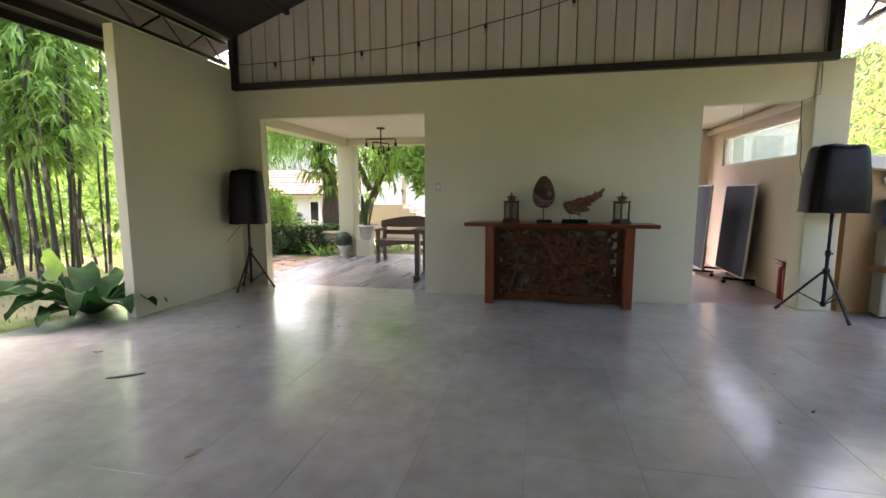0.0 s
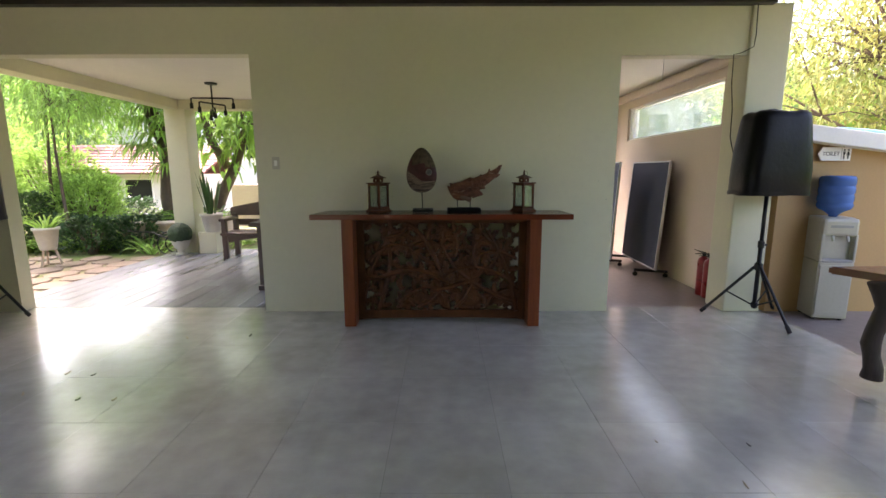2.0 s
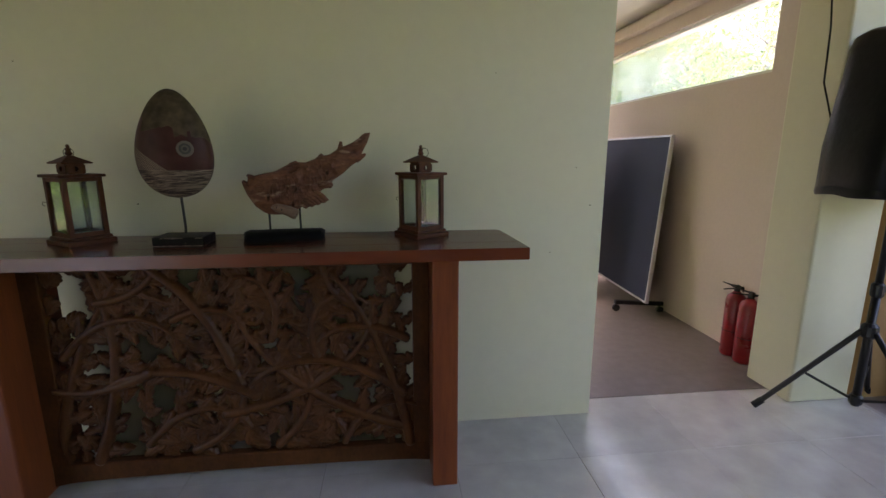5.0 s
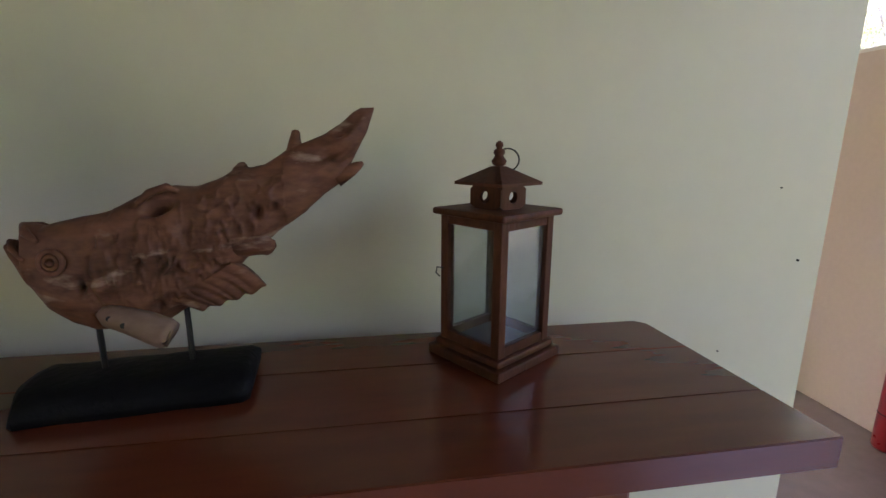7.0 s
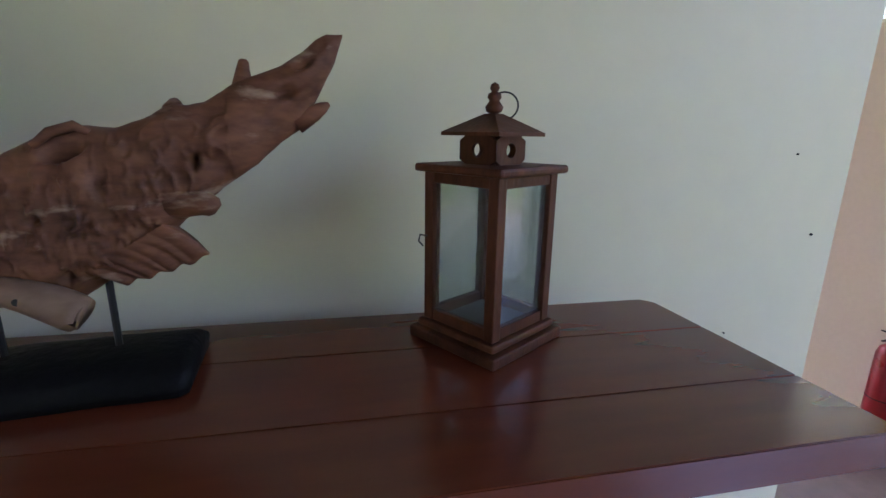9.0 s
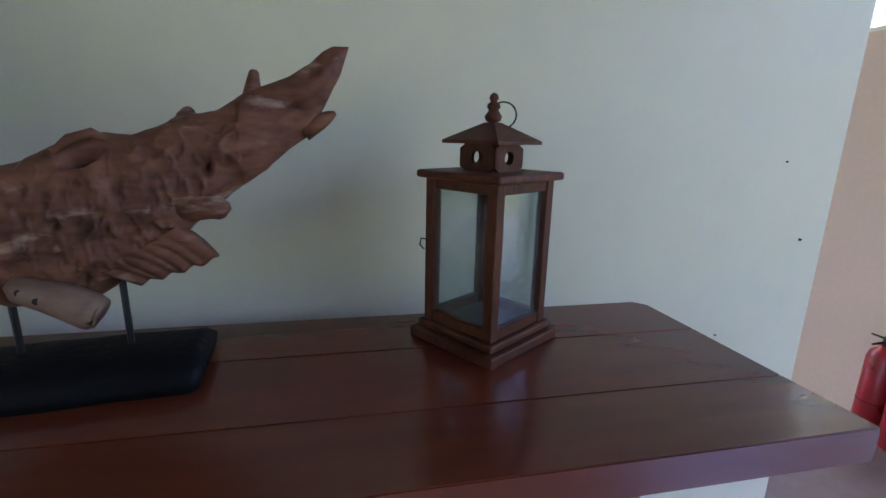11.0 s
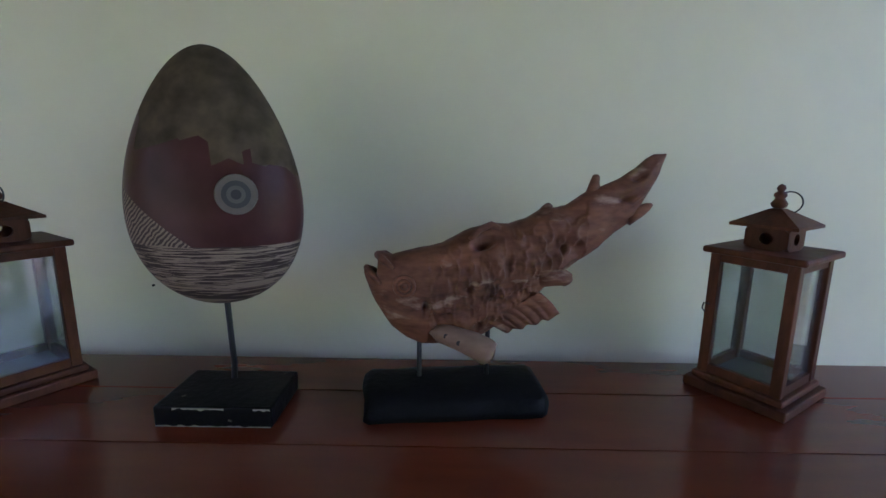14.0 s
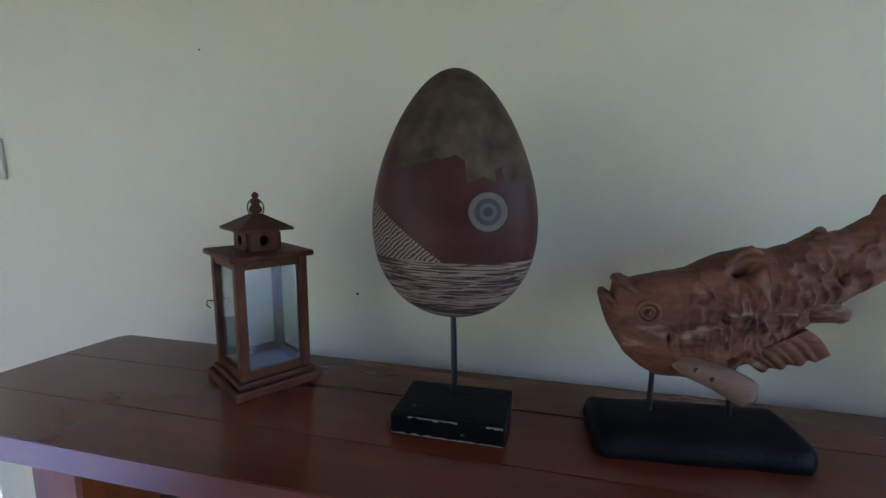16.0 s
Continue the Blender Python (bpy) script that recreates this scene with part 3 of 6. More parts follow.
    return allv[used].tolist(), [tuple(new_at[q] for q in f) for f in faces]


cv, cf = carve_panel(-0.03, 1.41, 0.085, 0.935, 0.0036, 23)
pierced = mesh_from("pierced_carving", cv, cf, M_CARVE, True)
pierced.parent = panel


# lanterns
def lantern(label, m, turn, ring_x):
    t = thing("lantern", label, "lantern", "lanterns on the console", m)
    h, w = 0.168 / 2, 0.136 / 2
    part("plinth", abox(-h, h, -h, h, 0.0, 0.018, 0.003), M_LANT, t)
    part("plinth", abox(-h + 0.009, h - 0.009, -h + 0.009, h - 0.009, 0.018, 0.031, 0.004), M_LANT, t)
    for sx in (-1, 1):
        for sy in (-1, 1):
            a, b = sorted((sx * w, sx * (w - 0.017)))
            c, d = sorted((sy * w, sy * (w - 0.017)))
            part("corner_post", abox(a, b, c, d, 0.031, 0.262, 0.0015), M_LANT, t)
    for k in range(4):
        r = Matrix.Rotation(k * math.pi / 2, 4, "Z")
        part("lower_rail", abox(-w + 0.017, w - 0.017, -w + 0.002, -w + 0.013, 0.031, 0.048, 0.001, m=r), M_LANT, t)
        part("upper_rail", abox(-w + 0.017, w - 0.017, -w + 0.002, -w + 0.013, 0.246, 0.262, 0.001, m=r), M_LANT, t)
        g = part("pane", abox(-w + 0.016, w - 0.016, -w + 0.007, -w + 0.009, 0.048, 0.246, m=r), M_GLASS, t)
        g.visible_shadow = False
    part("floor_tin", abox(-w + 0.018, w - 0.018, -w + 0.018, w - 0.018, 0.0315, 0.035), mat("dull_dark_tin", (0.09, 0.10, 0.10), (0.05, 0.055, 0.055), 0.5, 20, 90, 0.2), t)
    part("rim", abox(-0.079, 0.079, -0.079, 0.079, 0.262, 0.274, 0.004), M_LANT, t)
    # cupola: four walls, each with a round hole
    c = 0.033
    for k in range(4):
        r = Matrix.Rotation(k * math.pi / 2, 4, "Z")
        bm = bmesh.new()
        n, z0, z1, R = 16, 0.274, 0.314, 0.0105
        ring, rim = [], []
        for i in range(n):
            a = 2 * math.pi * (i + 0.5) / n
            ca, sa = math.cos(a), math.sin(a)
            q = 1 / max(abs(ca), abs(sa))
            ring.append([bm.verts.new((R * ca, y, 0.294 + R * sa)) for y in (-c, -c + 0.006)])
            rim.append([bm.verts.new((ca * q * c, y, 0.294 + sa * q * 0.02)) for y in (-c, -c + 0.006)])
        for i in range(n):
            j = (i + 1) % n
            bm.faces.new((ring[i][0], ring[j][0], rim[j][0], rim[i][0]))
            bm.faces.new((ring[i][1], rim[i][1], rim[j][1], ring[j][1]))
            bm.faces.new((ring[i][0], ring[i][1], ring[j][1], ring[j][0]))
            bm.faces.new((rim[i][0], rim[j][0], rim[j][1], rim[i][1]))
        bmesh.ops.recalc_face_normals(bm, faces=bm.faces[:])
        bmesh.ops.transform(bm, matrix=r, verts=bm.verts[:])
        part("cupola_wall", bm, M_LANT, t)
    bm = bmesh.new()
    e = 0.052
    lo = [bm.verts.new((sx * e, sy * e, 0.314)) for sx, sy in ((-1, -1), (1, -1), (1, 1), (-1, 1))]
    md = [bm.verts.new((sx * e, sy * e, 0.319)) for sx, sy in ((-1, -1), (1, -1), (1, 1), (-1, 1))]
    hi = [bm.verts.new((sx * 0.009, sy * 0.009, 0.345)) for sx, sy in ((-1, -1), (1, -1), (1, 1), (-1, 1))]
    for a, b in ((lo, md), (md, hi)):
        for i in range(4):
            bm.faces.new((a[i], a[(i + 1) % 4], b[(i + 1) % 4], b[i]))
    bm.faces.new(lo[::-1])
    bm.faces.new(hi)
    part("cap", bm, M_LANT, t)
    part("finial", alathe([(0.006, 0.345), (0.011, 0.348), (0.013, 0.354), (0.009, 0.360), (0.007, 0.363), (0.010, 0.367), (0.009, 0.372), (0.0045, 0.375), (0.007, 0.380), (0.0055, 0.385), (0.001, 0.388)], 12), M_LANT, t, smooth=True)
    bm = bmesh.new()
    torus(bm, 0.019, 0.0013, Matrix.Rotation(radians(turn), 4, "Z") @ Matrix.Translation((ring_x, 0, 0.356)) @ Matrix.Rotation(math.pi / 2, 4, "X"))
    part("ring_handle", bm, M_BLKSTEEL, t, "thin dark wire ring")
    hook = part("door_hook", atube([(-w - 0.001, w - 0.008, 0.165), (-w - 0.012, w - 0.004, 0.168), (-w - 0.014, w - 0.003, 0.158), (-w - 0.007, w - 0.005, 0.150)], 0.0014, 6), M_BLKSTEEL, t, "small black hook")
    return t


lantern("brown wooden lantern with glass panes, at one end of the console", pose(0.113, 6.645, TZ, 0, 0, 56.7) @ Matrix.Diagonal((1, 1, 0.968, 1)), -60, 0.0)
lantern("brown wooden lantern with glass panes, beside the fish carving", pose(1.446, 6.665, TZ, 0, 0, 33.7) @ Matrix.Diagonal((1, 1, 0.968, 1)), -55, 0.014)


# egg on a stand
def egg_material():
    m = bpy.data.materials.new("painted_and_carved_egg")
    m.use_nodes = True
    nt = m.node_tree
    N, L = nt.nodes, nt.links
    b = N["Principled BSDF"]
    co = N.new("ShaderNodeTexCoord")
    sep = N.new("ShaderNodeSeparateXYZ")
    L.new(co.outputs["Object"], sep.inputs[0])

    def noise_at(scale, detail=4, src=None):
        n = N.new("ShaderNodeTexNoise")
        n.inputs["Scale"].default_value, n.inputs["Detail"].default_value = scale, detail
        L.new(src or co.outputs["Object"], n.inputs["Vector"])
        return n.outputs[0]

    def maths(op, a, c, d=0.0):
        n = N.new("ShaderNodeMath")
        n.operation = op
        for i, v in enumerate((a, c, d)):
            if isinstance(v, (int, float)):
                n.inputs[i].default_value = v
            else:
                L.new(v, n.inputs[i])
        return n.outputs[0]

    def mix(f, a, c):
        n = N.new("ShaderNodeMix")
        n.data_type = "RGBA"
        L.new(f, n.inputs[0])
        for i, v in ((6, a), (7, c)):
            if isinstance(v, tuple):
                n.inputs[i].default_value = (*v, 1)
            else:
                L.new(v, n.inputs[i])
        return n.outputs[2]

    wob = N.new("ShaderNodeTexVoronoi")
    wob.distance = "MANHATTAN"
    wob.inputs["Scale"].default_value = 15
    L.new(co.outputs["Object"], wob.inputs["Vector"])
    edge = maths("ADD", sep.outputs[2], maths("MULTIPLY", wob.outputs["Distance"], 0.065))
    edge = maths("ADD", edge, maths("MULTIPLY", sep.outputs[0], 0.32))
    cap = maths("GREATER_THAN", edge, 0.303)
    red = mix(maths("MULTIPLY_ADD", noise_at(14, 6), 2.0, -0.5), (0.032, 0.0105, 0.009), (0.068, 0.025, 0.021))
    top = mix(maths("MULTIPLY_ADD", noise_at(26, 8), 3.0, -1.0), (0.040, 0.030, 0.018), (0.090, 0.064, 0.038))
    # carved lines: level below, slanting at the side
    mp = N.new("ShaderNodeMapping")
    mp.inputs["Scale"].default_value = (15, 15, 400)
    L.new(co.outputs["Object"], mp.inputs["Vector"])
    lines = N.new("ShaderNodeTexNoise")
    lines.inputs["Scale"].default_value, lines.inputs["Detail"].default_value, lines.inputs["Distortion"].default_value = 1.0, 2, 0.7
    L.new(mp.outputs[0], lines.inputs["Vector"])
    wv = N.new("ShaderNodeTexWave")
    wv.bands_direction = "Z"
    wv.inputs["Scale"].default_value, wv.inputs["Distortion"].default_value = 52, 14
    wv.inputs["Detail"].default_value, wv.inputs["Detail Scale"].default_value = 2, 1.2
    L.new(co.outputs["Object"], wv.inputs["Vector"])
    lf = maths("GREATER_THAN", lines.outputs[0], 0.505)
    light = mix(noise_at(11), (0.27, 0.20, 0.145), (0.13, 0.095, 0.07))
    carved = mix(lf, (0.045, 0.03, 0.026), light)
    mp2 = N.new("ShaderNodeMapping")
    mp2.inputs["Rotation"].default_value = (0, radians(40), 0)
    L.new(co.outputs["Object"], mp2.inputs["Vector"])
    wv2 = N.new("ShaderNodeTexWave")
    wv2.bands_direction = "Z"
    wv2.inputs["Scale"].default_value, wv2.inputs["Distortion"].default_value = 54, 5
    L.new(mp2.outputs[0], wv2.inputs["Vector"])
    slant = mix(maths("GREATER_THAN", wv2.outputs[1], 0.5), (0.06, 0.04, 0.034), light)
    low = maths("LESS_THAN", sep.outputs[2], maths("ADD", 0.104, maths("MULTIPLY", noise_at(25), 0.006)))
    tri = maths("LESS_THAN", maths("ADD", sep.outputs[2], maths("MULTIPLY", sep.outputs[0], 0.72)), 0.1080)
    col = mix(cap, red, top)
    col = mix(tri, col, slant)
    col = mix(low, col, carved)
    L.new(col, b.inputs["Base Color"])
    carve_zone = maths("MAXIMUM", low, maths("MULTIPLY", tri, 0.8))
    rough = maths("ADD", 0.42, maths("MULTIPLY", maths("MAXIMUM", cap, carve_zone), 0.35))
    b.inputs["Specular IOR Level"].default_value = 0.12
    L.new(rough, b.inputs["Roughness"])
    h1 = maths("ADD", maths("MULTIPLY", maths("MULTIPLY", lf, low), 1.0), maths("MULTIPLY", cap, -0.6))
    h2 = maths("ADD", h1, maths("MULTIPLY", noise_at(60), 0.15))
    bp = N.new("ShaderNodeBump")
    bp.inputs["Strength"].default_value, bp.inputs["Distance"].default_value = 0.6, 0.004
    L.new(h2, bp.inputs["Height"])
    L.new(bp.outputs[0], b.inputs["Normal"])
    return m


EZ0, EH, ER = 0.175, 0.400, 0.1335
egg = thing("egg_sculpture", "large brown carved wooden egg on a black stand", "sculpture", "", pose(0.5125, 6.612, TZ))
prof = []
for i in range(41):
    a = math.pi * i / 40
    u = (1 - math.cos(a)) / 2
    prof.append((max(0.0008, ER * math.sin(a) * (1.0 + 0.25 * math.cos(a))), u * EH))
o = part("egg", alathe(prof, 64, sy=0.62), egg_material(), egg, smooth=True)
o.matrix_basis = pose(0, -0.010, EZ0)
for R, c in ((0.029, (0.10, 0.082, 0.06)), (0.021, (0.032, 0.031, 0.027)), (0.014, (0.075, 0.068, 0.053)), (0.0085, (0.018, 0.016, 0.015))):
    nrm = Vector((0.33, -0.94, 0.05)).normalized()
    mm = Matrix.Translation(Vector((0.067, -0.0815, 0.358)) + nrm * (0.003 - 0.05 * R)) @ nrm.to_track_quat("Z", "Y").to_matrix().to_4x4()
    bm = bmesh.new()
    lathe(bm, [(R, -0.012), (R, 0.0), (R - 0.0015, 0.0015), (0.0005, 0.0018)], 28)
    bmesh.ops.transform(bm, matrix=mm, verts=bm.verts[:])
    part("eye_ring", bm, mat("egg_eye_paint", c, None, 0.6, 20, 90, 0.3), egg)
part("rod", atube([(0.002, 0, 0.03), (0.004, 0, 0.06), (0, 0, EZ0 + 0.01)], 0.005, 10), M_BLKSTEEL, egg, "thin black steel rod")
part("base", abox(-0.080, 0.103, -0.098, 0.030, 0, 0.034, 0.003), mat("chipped_black_paint", (0.006, 0.006, 0.0065), (0.0035, 0.0035, 0.004), 0.42, 8, 80, 0.35, spec=0.07, wear=((0.30, 0.28, 0.21), 26, 0.70)), egg, "black block with chipped paint")
# paint chipped off along the front edges of the block
for z0, hgt, x0, x1, sd in ((0.0012, 0.0035, -0.078, 0.101, 3), (0.029, 0.0045, -0.05, 0.03, 8), (0.027, 0.006, 0.075, 0.101, 5)):
    bm = bmesh.new()
    lo, hi = [], []
    for k in range(41):
        x = x0 + (x1 - x0) * k / 40
        w = hgt * max(0.08, 0.55 + 0.9 * noise.noise(Vector((x * 90, sd, 0))))
        up = z0 < 0.02
        lo.append(bm.verts.new((x, -0.0984, z0 if up else 0.0325 - w)))
        hi.append(bm.verts.new((x, -0.0984, z0 + w if up else 0.0325)))
    for k in range(40):
        bm.faces.new((lo[k], lo[k + 1], hi[k + 1], hi[k]))
    part("chipped_edge", bm, M_CHIP, egg, "pale bare wood where paint chipped off")


# fish of root wood on a stand
def interp(tab, u):
    for (a, va), (b, vb) in zip(tab, tab[1:]):
        if u <= b:
            s = (u - a) / (b - a)
            return va + (vb - va) * s
    return tab[-1][1]


def fish_mesh():
    """A carved fish: heights above the table, the head at x = 0 and the tail rising towards +x."""
    top = [(-0.02, 0.234), (-0.012, 0.237), (-0.003, 0.224), (0.0, 0.224), (0.003, 0.256), (0.008, 0.261), (0.026, 0.256), (0.056, 0.264), (0.11, 0.275), (0.132, 0.289), (0.154, 0.299), (0.191, 0.309), (0.218, 0.307), (0.248, 0.318), (0.272, 0.334), (0.283, 0.339), (0.296, 0.336), (0.315, 0.339), (0.333, 0.348), (0.352, 0.362), (0.383, 0.374), (0.404, 0.383), (0.429, 0.4), (0.446, 0.417), (0.459, 0.424), (0.479, 0.425)]
    bot = [(-0.02, 0.226), (-0.012, 0.2), (-0.004, 0.18), (0.01, 0.157), (0.024, 0.136), (0.047, 0.117), (0.072, 0.105), (0.095, 0.101), (0.125, 0.1), (0.165, 0.11), (0.2, 0.13), (0.25, 0.165), (0.28, 0.196), (0.3, 0.212), (0.328, 0.238), (0.349, 0.254), (0.37, 0.267), (0.396, 0.289), (0.422, 0.306), (0.441, 0.338), (0.455, 0.365), (0.468, 0.389), (0.479, 0.42)]
    fat = [(-0.02, 0.010), (-0.005, 0.018), (0.003, 0.024), (0.03, 0.037), (0.08, 0.050), (0.16, 0.054), (0.25, 0.044), (0.33, 0.032), (0.42, 0.022), (0.46, 0.014), (0.479, 0.004)]
    bm = bmesh.new()
    n, ring = 280, 120
    # hollows: place, radii and depth
    holes = [(0.176, 0.284, 0.016, 0.008, 0.032), (0.148, 0.210, 0.006, 0.004, 0.014), (0.077, 0.177, 0.004, 0.008, 0.014), (0.164, 0.143, 0.006, 0.007, 0.012), (0.303, 0.270, 0.005, 0.008, 0.016), (0.428, 0.384, 0.010, 0.005, 0.008), (0.405, 0.352, 0.012, 0.008, 0.006)]
    # curled rims of the carved scales: centre, radius, start and sweep
    r = random.Random(31)
    rims = []
    for row in range(6):
        for col in range(8):
            u = 0.098 + 0.026 * col + 0.013 * (row % 2)
            z = 0.135 + 0.027 * row + 0.16 * (u - 0.1)
            if interp(bot, u) + 0.018 < z < interp(top, u) - 0.016 and u < 0.30 - 0.02 * abs(row - 3):
                rims.append((u + r.uniform(-0.010, 0.010), z + r.uniform(-0.010, 0.010), r.uniform(0.009, 0.018), r.uniform(-2.6, 0.2), r.uniform(1.6, 3.4), r.uniform(0.5, 1.0)))
    rows = []
    for i in range(n + 1):
        u = -0.0198 + 0.4985 * i / n
        zt, zb, f = interp(top, u), interp(bot, u), interp(fat, u)
        tail = max(0.0, min(1.0, (u - 0.24) / 0.08))
        row = []
        for k in range(ring):
            a = 2 * math.pi * k / ring
            sa, ca = math.sin(a), math.cos(a)
            x, y, z = u, -math.copysign(abs(sa) ** 0.85, sa) * f, (zt + zb) / 2 + ca * (zt - zb) / 2
            side = abs(sa)
            d = 0.0055 * noise.fractal(Vector((x * 13, y * 9, z * 18)), 0.9, 2.1, 3)
            if 0.085 < u < 0.34:
                ridge = noise.noise(Vector((x * 55 + 3, y * 20, z * 50)))
                d += side * 0.0042 * math.exp(-(ridge / 0.09) ** 2) - 0.001
                d += side * 0.007 * noise.noise(Vector((x * 40, y * 20, z * 44 + 5)))
                for cx, cz, cr, a0, sweep, amp in rims:
                    dx, dz = x - cx, z - cz
                    if abs(dx) < 0.026 and abs(dz) < 0.026:
                        q = math.hypot(dx, dz)
                        turn = (math.atan2(dz, dx) - a0) % 6.2832
                        if turn < sweep:
                            d += side * amp * 0.0068 * math.exp(-((q - cr) / 0.0018) ** 2) * math.sin(math.pi * turn / sweep) ** 0.5
                        d -= side * amp * 0.0026 * math.exp(-(q / (0.6 * cr)) ** 2)
            # gill line behind the head, long grooves towards the tail
            d -= 0.004 * side * math.exp(-((x - 0.088 - 0.25 * (z - 0.19) ** 2 * 20) / 0.003) ** 2) * (1 if 0.11 < z < 0.24 else 0)
            g = math.sin(190 * (z - 0.58 * x) + 5 * noise.noise(Vector((x * 11, 0, z * 11))))
            d += 0.0026 * tail * side * g * abs(noise.noise(Vector((x * 17, 3, z * 17))) + 0.4)
            if sa > 0:
                for hx, hz, rx, rz, hd in holes:
                    d -= 1.5 * hd * math.exp(-(((x - hx) / rx) ** 2 + ((z - hz - 0.3 * (x - hx)) / rz) ** 2))
            y -= sa * d
            z += ca * d * 0.6
            row.append(bm.verts.new((x, y, z)))
        rows.append(row)
    for a, b in zip(rows, rows[1:]):
        for k in range(ring):
            bm.faces.new((a[k], a[(k + 1) % ring], b[(k + 1) % ring], b[k]))
    bm.faces.new(rows[0][::-1])
    bm.faces.new(rows[-1])
    # lips
    tube(bm, [(0.030, 0.026, 0.246), (0.014, 0.018, 0.254), (0.003, 0.0, 0.256), (0.012, -0.02, 0.251), (0.028, -0.030, 0.240)], [0.003, 0.006, 0.007, 0.006, 0.003], 10)
    tube(bm, [(0.010, 0.022, 0.218), (-0.008, 0.013, 0.230), (-0.016, 0.0, 0.235), (-0.009, -0.014, 0.229), (0.008, -0.026, 0.214)], [0.003, 0.0045, 0.0055, 0.0045, 0.003], 10)
    # eye
    eye = Matrix.Translation((0.045, -0.0405, 0.213)) @ Matrix.Rotation(radians(84), 4, "X") @ Matrix.Rotation(radians(-14), 4, "Y")
    for R, q in ((0.0155, 0.0036), (0.0085, 0.0030)):
        torus(bm, R, q, eye, 26, 8)
    bmesh.ops.create_icosphere(bm, subdivisions=2, radius=0.0048, matrix=Matrix.Translation((0.045, -0.0425, 0.213)))
    # rim of the big hollow, spine, spur of the tail and stub behind the belly
    tube(bm, [(0.150, -0.030, 0.286), (0.165, -0.024, 0.301), (0.186, -0.018, 0.308), (0.200, -0.020, 0.301)], [0.004, 0.0055, 0.006, 0.004], 12)
    tube(bm, [(0.357, 0, 0.335), (0.359, 0, 0.362), (0.3605, 0, 0.378), (0.362, 0, 0.386), (0.3622, 0, 0.3885)], [0.018, 0.0115, 0.0075, 0.006, 0.003], 14)
    tube(bm, [(0.277, 0, 0.305), (0.282, 0, 0.330), (0.2845, 0, 0.339), (0.285, 0, 0.3415)], [0.014, 0.012, 0.006, 0.002], 14)
    tube(bm, [(0.418, 0, 0.318), (0.440, -0.004, 0.329), (0.452, -0.006, 0.336), (0.459, -0.006, 0.340)], [0.016, 0.011, 0.007, 0.003], 10)
    tube(bm, [(0.268, -0.008, 0.225), (0.295, -0.018, 0.223), (0.309, -0.020, 0.219), (0.317, -0.020, 0.215), (0.321, -0.020, 0.212)], [0.026, 0.019, 0.0145, 0.0125, 0.007], 16)
    # ribbed fan of the hind fin
    fan = []
    for j in range(57):
        s = j / 56
        rib = abs(math.sin(math.pi * (5.5 * s + 1.5 * s * s)))
        fan_row = []
        for k in range(11):
            w = k / 10
            x = (0.262 - 0.082 * s) * (1 - w) + (0.306 - 0.092 * s) * w
            z = (0.198 - 0.050 * s) * (1 - w) + (0.157 - 0.030 * s ** 0.8 + 0.0025 * math.sin(24 * s)) * w + 0.006 * math.sin(math.pi * w) * (1 - s)
            fan_row.append((x, -0.038 + 0.014 * w - 0.0034 * rib * min(1, 0.3 + w), z, 0.02 * (1 - w) + 0.002))
        fan.append([[bm.verts.new((x, y, z)) for x, y, z, t in fan_row], [bm.verts.new((x, y + 0.006 + t, z)) for x, y, z, t in fan_row]])
    for (fa, ba), (fb, bb) in zip(fan, fan[1:]):
        for k in range(10):
            bm.faces.new((fa[k], fb[k], fb[k + 1], fa[k + 1]))
            bm.faces.new((ba[k], ba[k + 1], bb[k + 1], bb[k]))
        bm.faces.new((fa[10], fb[10], bb[10], ba[10]))
    for fr, bk in (fan[0], fan[-1]):
        for k in range(10):
            bm.faces.new((fr[k], fr[k + 1], bk[k + 1], bk[k]))
    bmesh.ops.recalc_face_normals(bm, faces=bm.faces[:])
    return bm


fish = thing("fish_sculpture", "reddish brown carved root-wood fish on a black stand", "sculpture", "", pose(0.766, 6.610, TZ, 0, 0, 5.7))
part("fish_carving", fish_mesh(), M_FISH, fish, smooth=True)
M_STUB = mat("grey_brown_cut_root", (0.23, 0.145, 0.10), (0.13, 0.075, 0.048), 0.55, 22, 90, 0.25, stretch=(0.6, 1, 1.6), spec=0.18, depth=0.004)
bm = bmesh.new()
tube(bm, [(0.088, -0.030, 0.138), (0.105, -0.044, 0.135), (0.130, -0.053, 0.129), (0.154, -0.060, 0.121), (0.174, -0.064, 0.111), (0.181, -0.066, 0.107), (0.1825, -0.0665, 0.106), (0.1805, -0.066, 0.1072)], [0.008, 0.016, 0.018, 0.0205, 0.0215, 0.0200, 0.0155, 0.0140], 20)
fin = part("pectoral_fin", bm, M_STUB, fish, "pale grey-brown stub of root with a cut end", smooth=True)
# solid black plugs imitate the shade inside two drilled holes
for x, y, z in ((0.110, -0.0620, 0.1365), (0.129, -0.0715, 0.1285)):
    part("hole_plug", atube([(x, y - 0.0006, z), (x, y + 0.006, z)], 0.0040, 12), M_RUBBER, fin, "small black plug in place of a drilled hole's shade")
for x in (0.070, 0.188):
    part("rod", atube([(x, 0, 0.03), (x, 0, 0.135)], 0.0042, 10), M_BLKSTEEL, fish, "thin black steel rod")
bm = bmesh.new()
rows = []
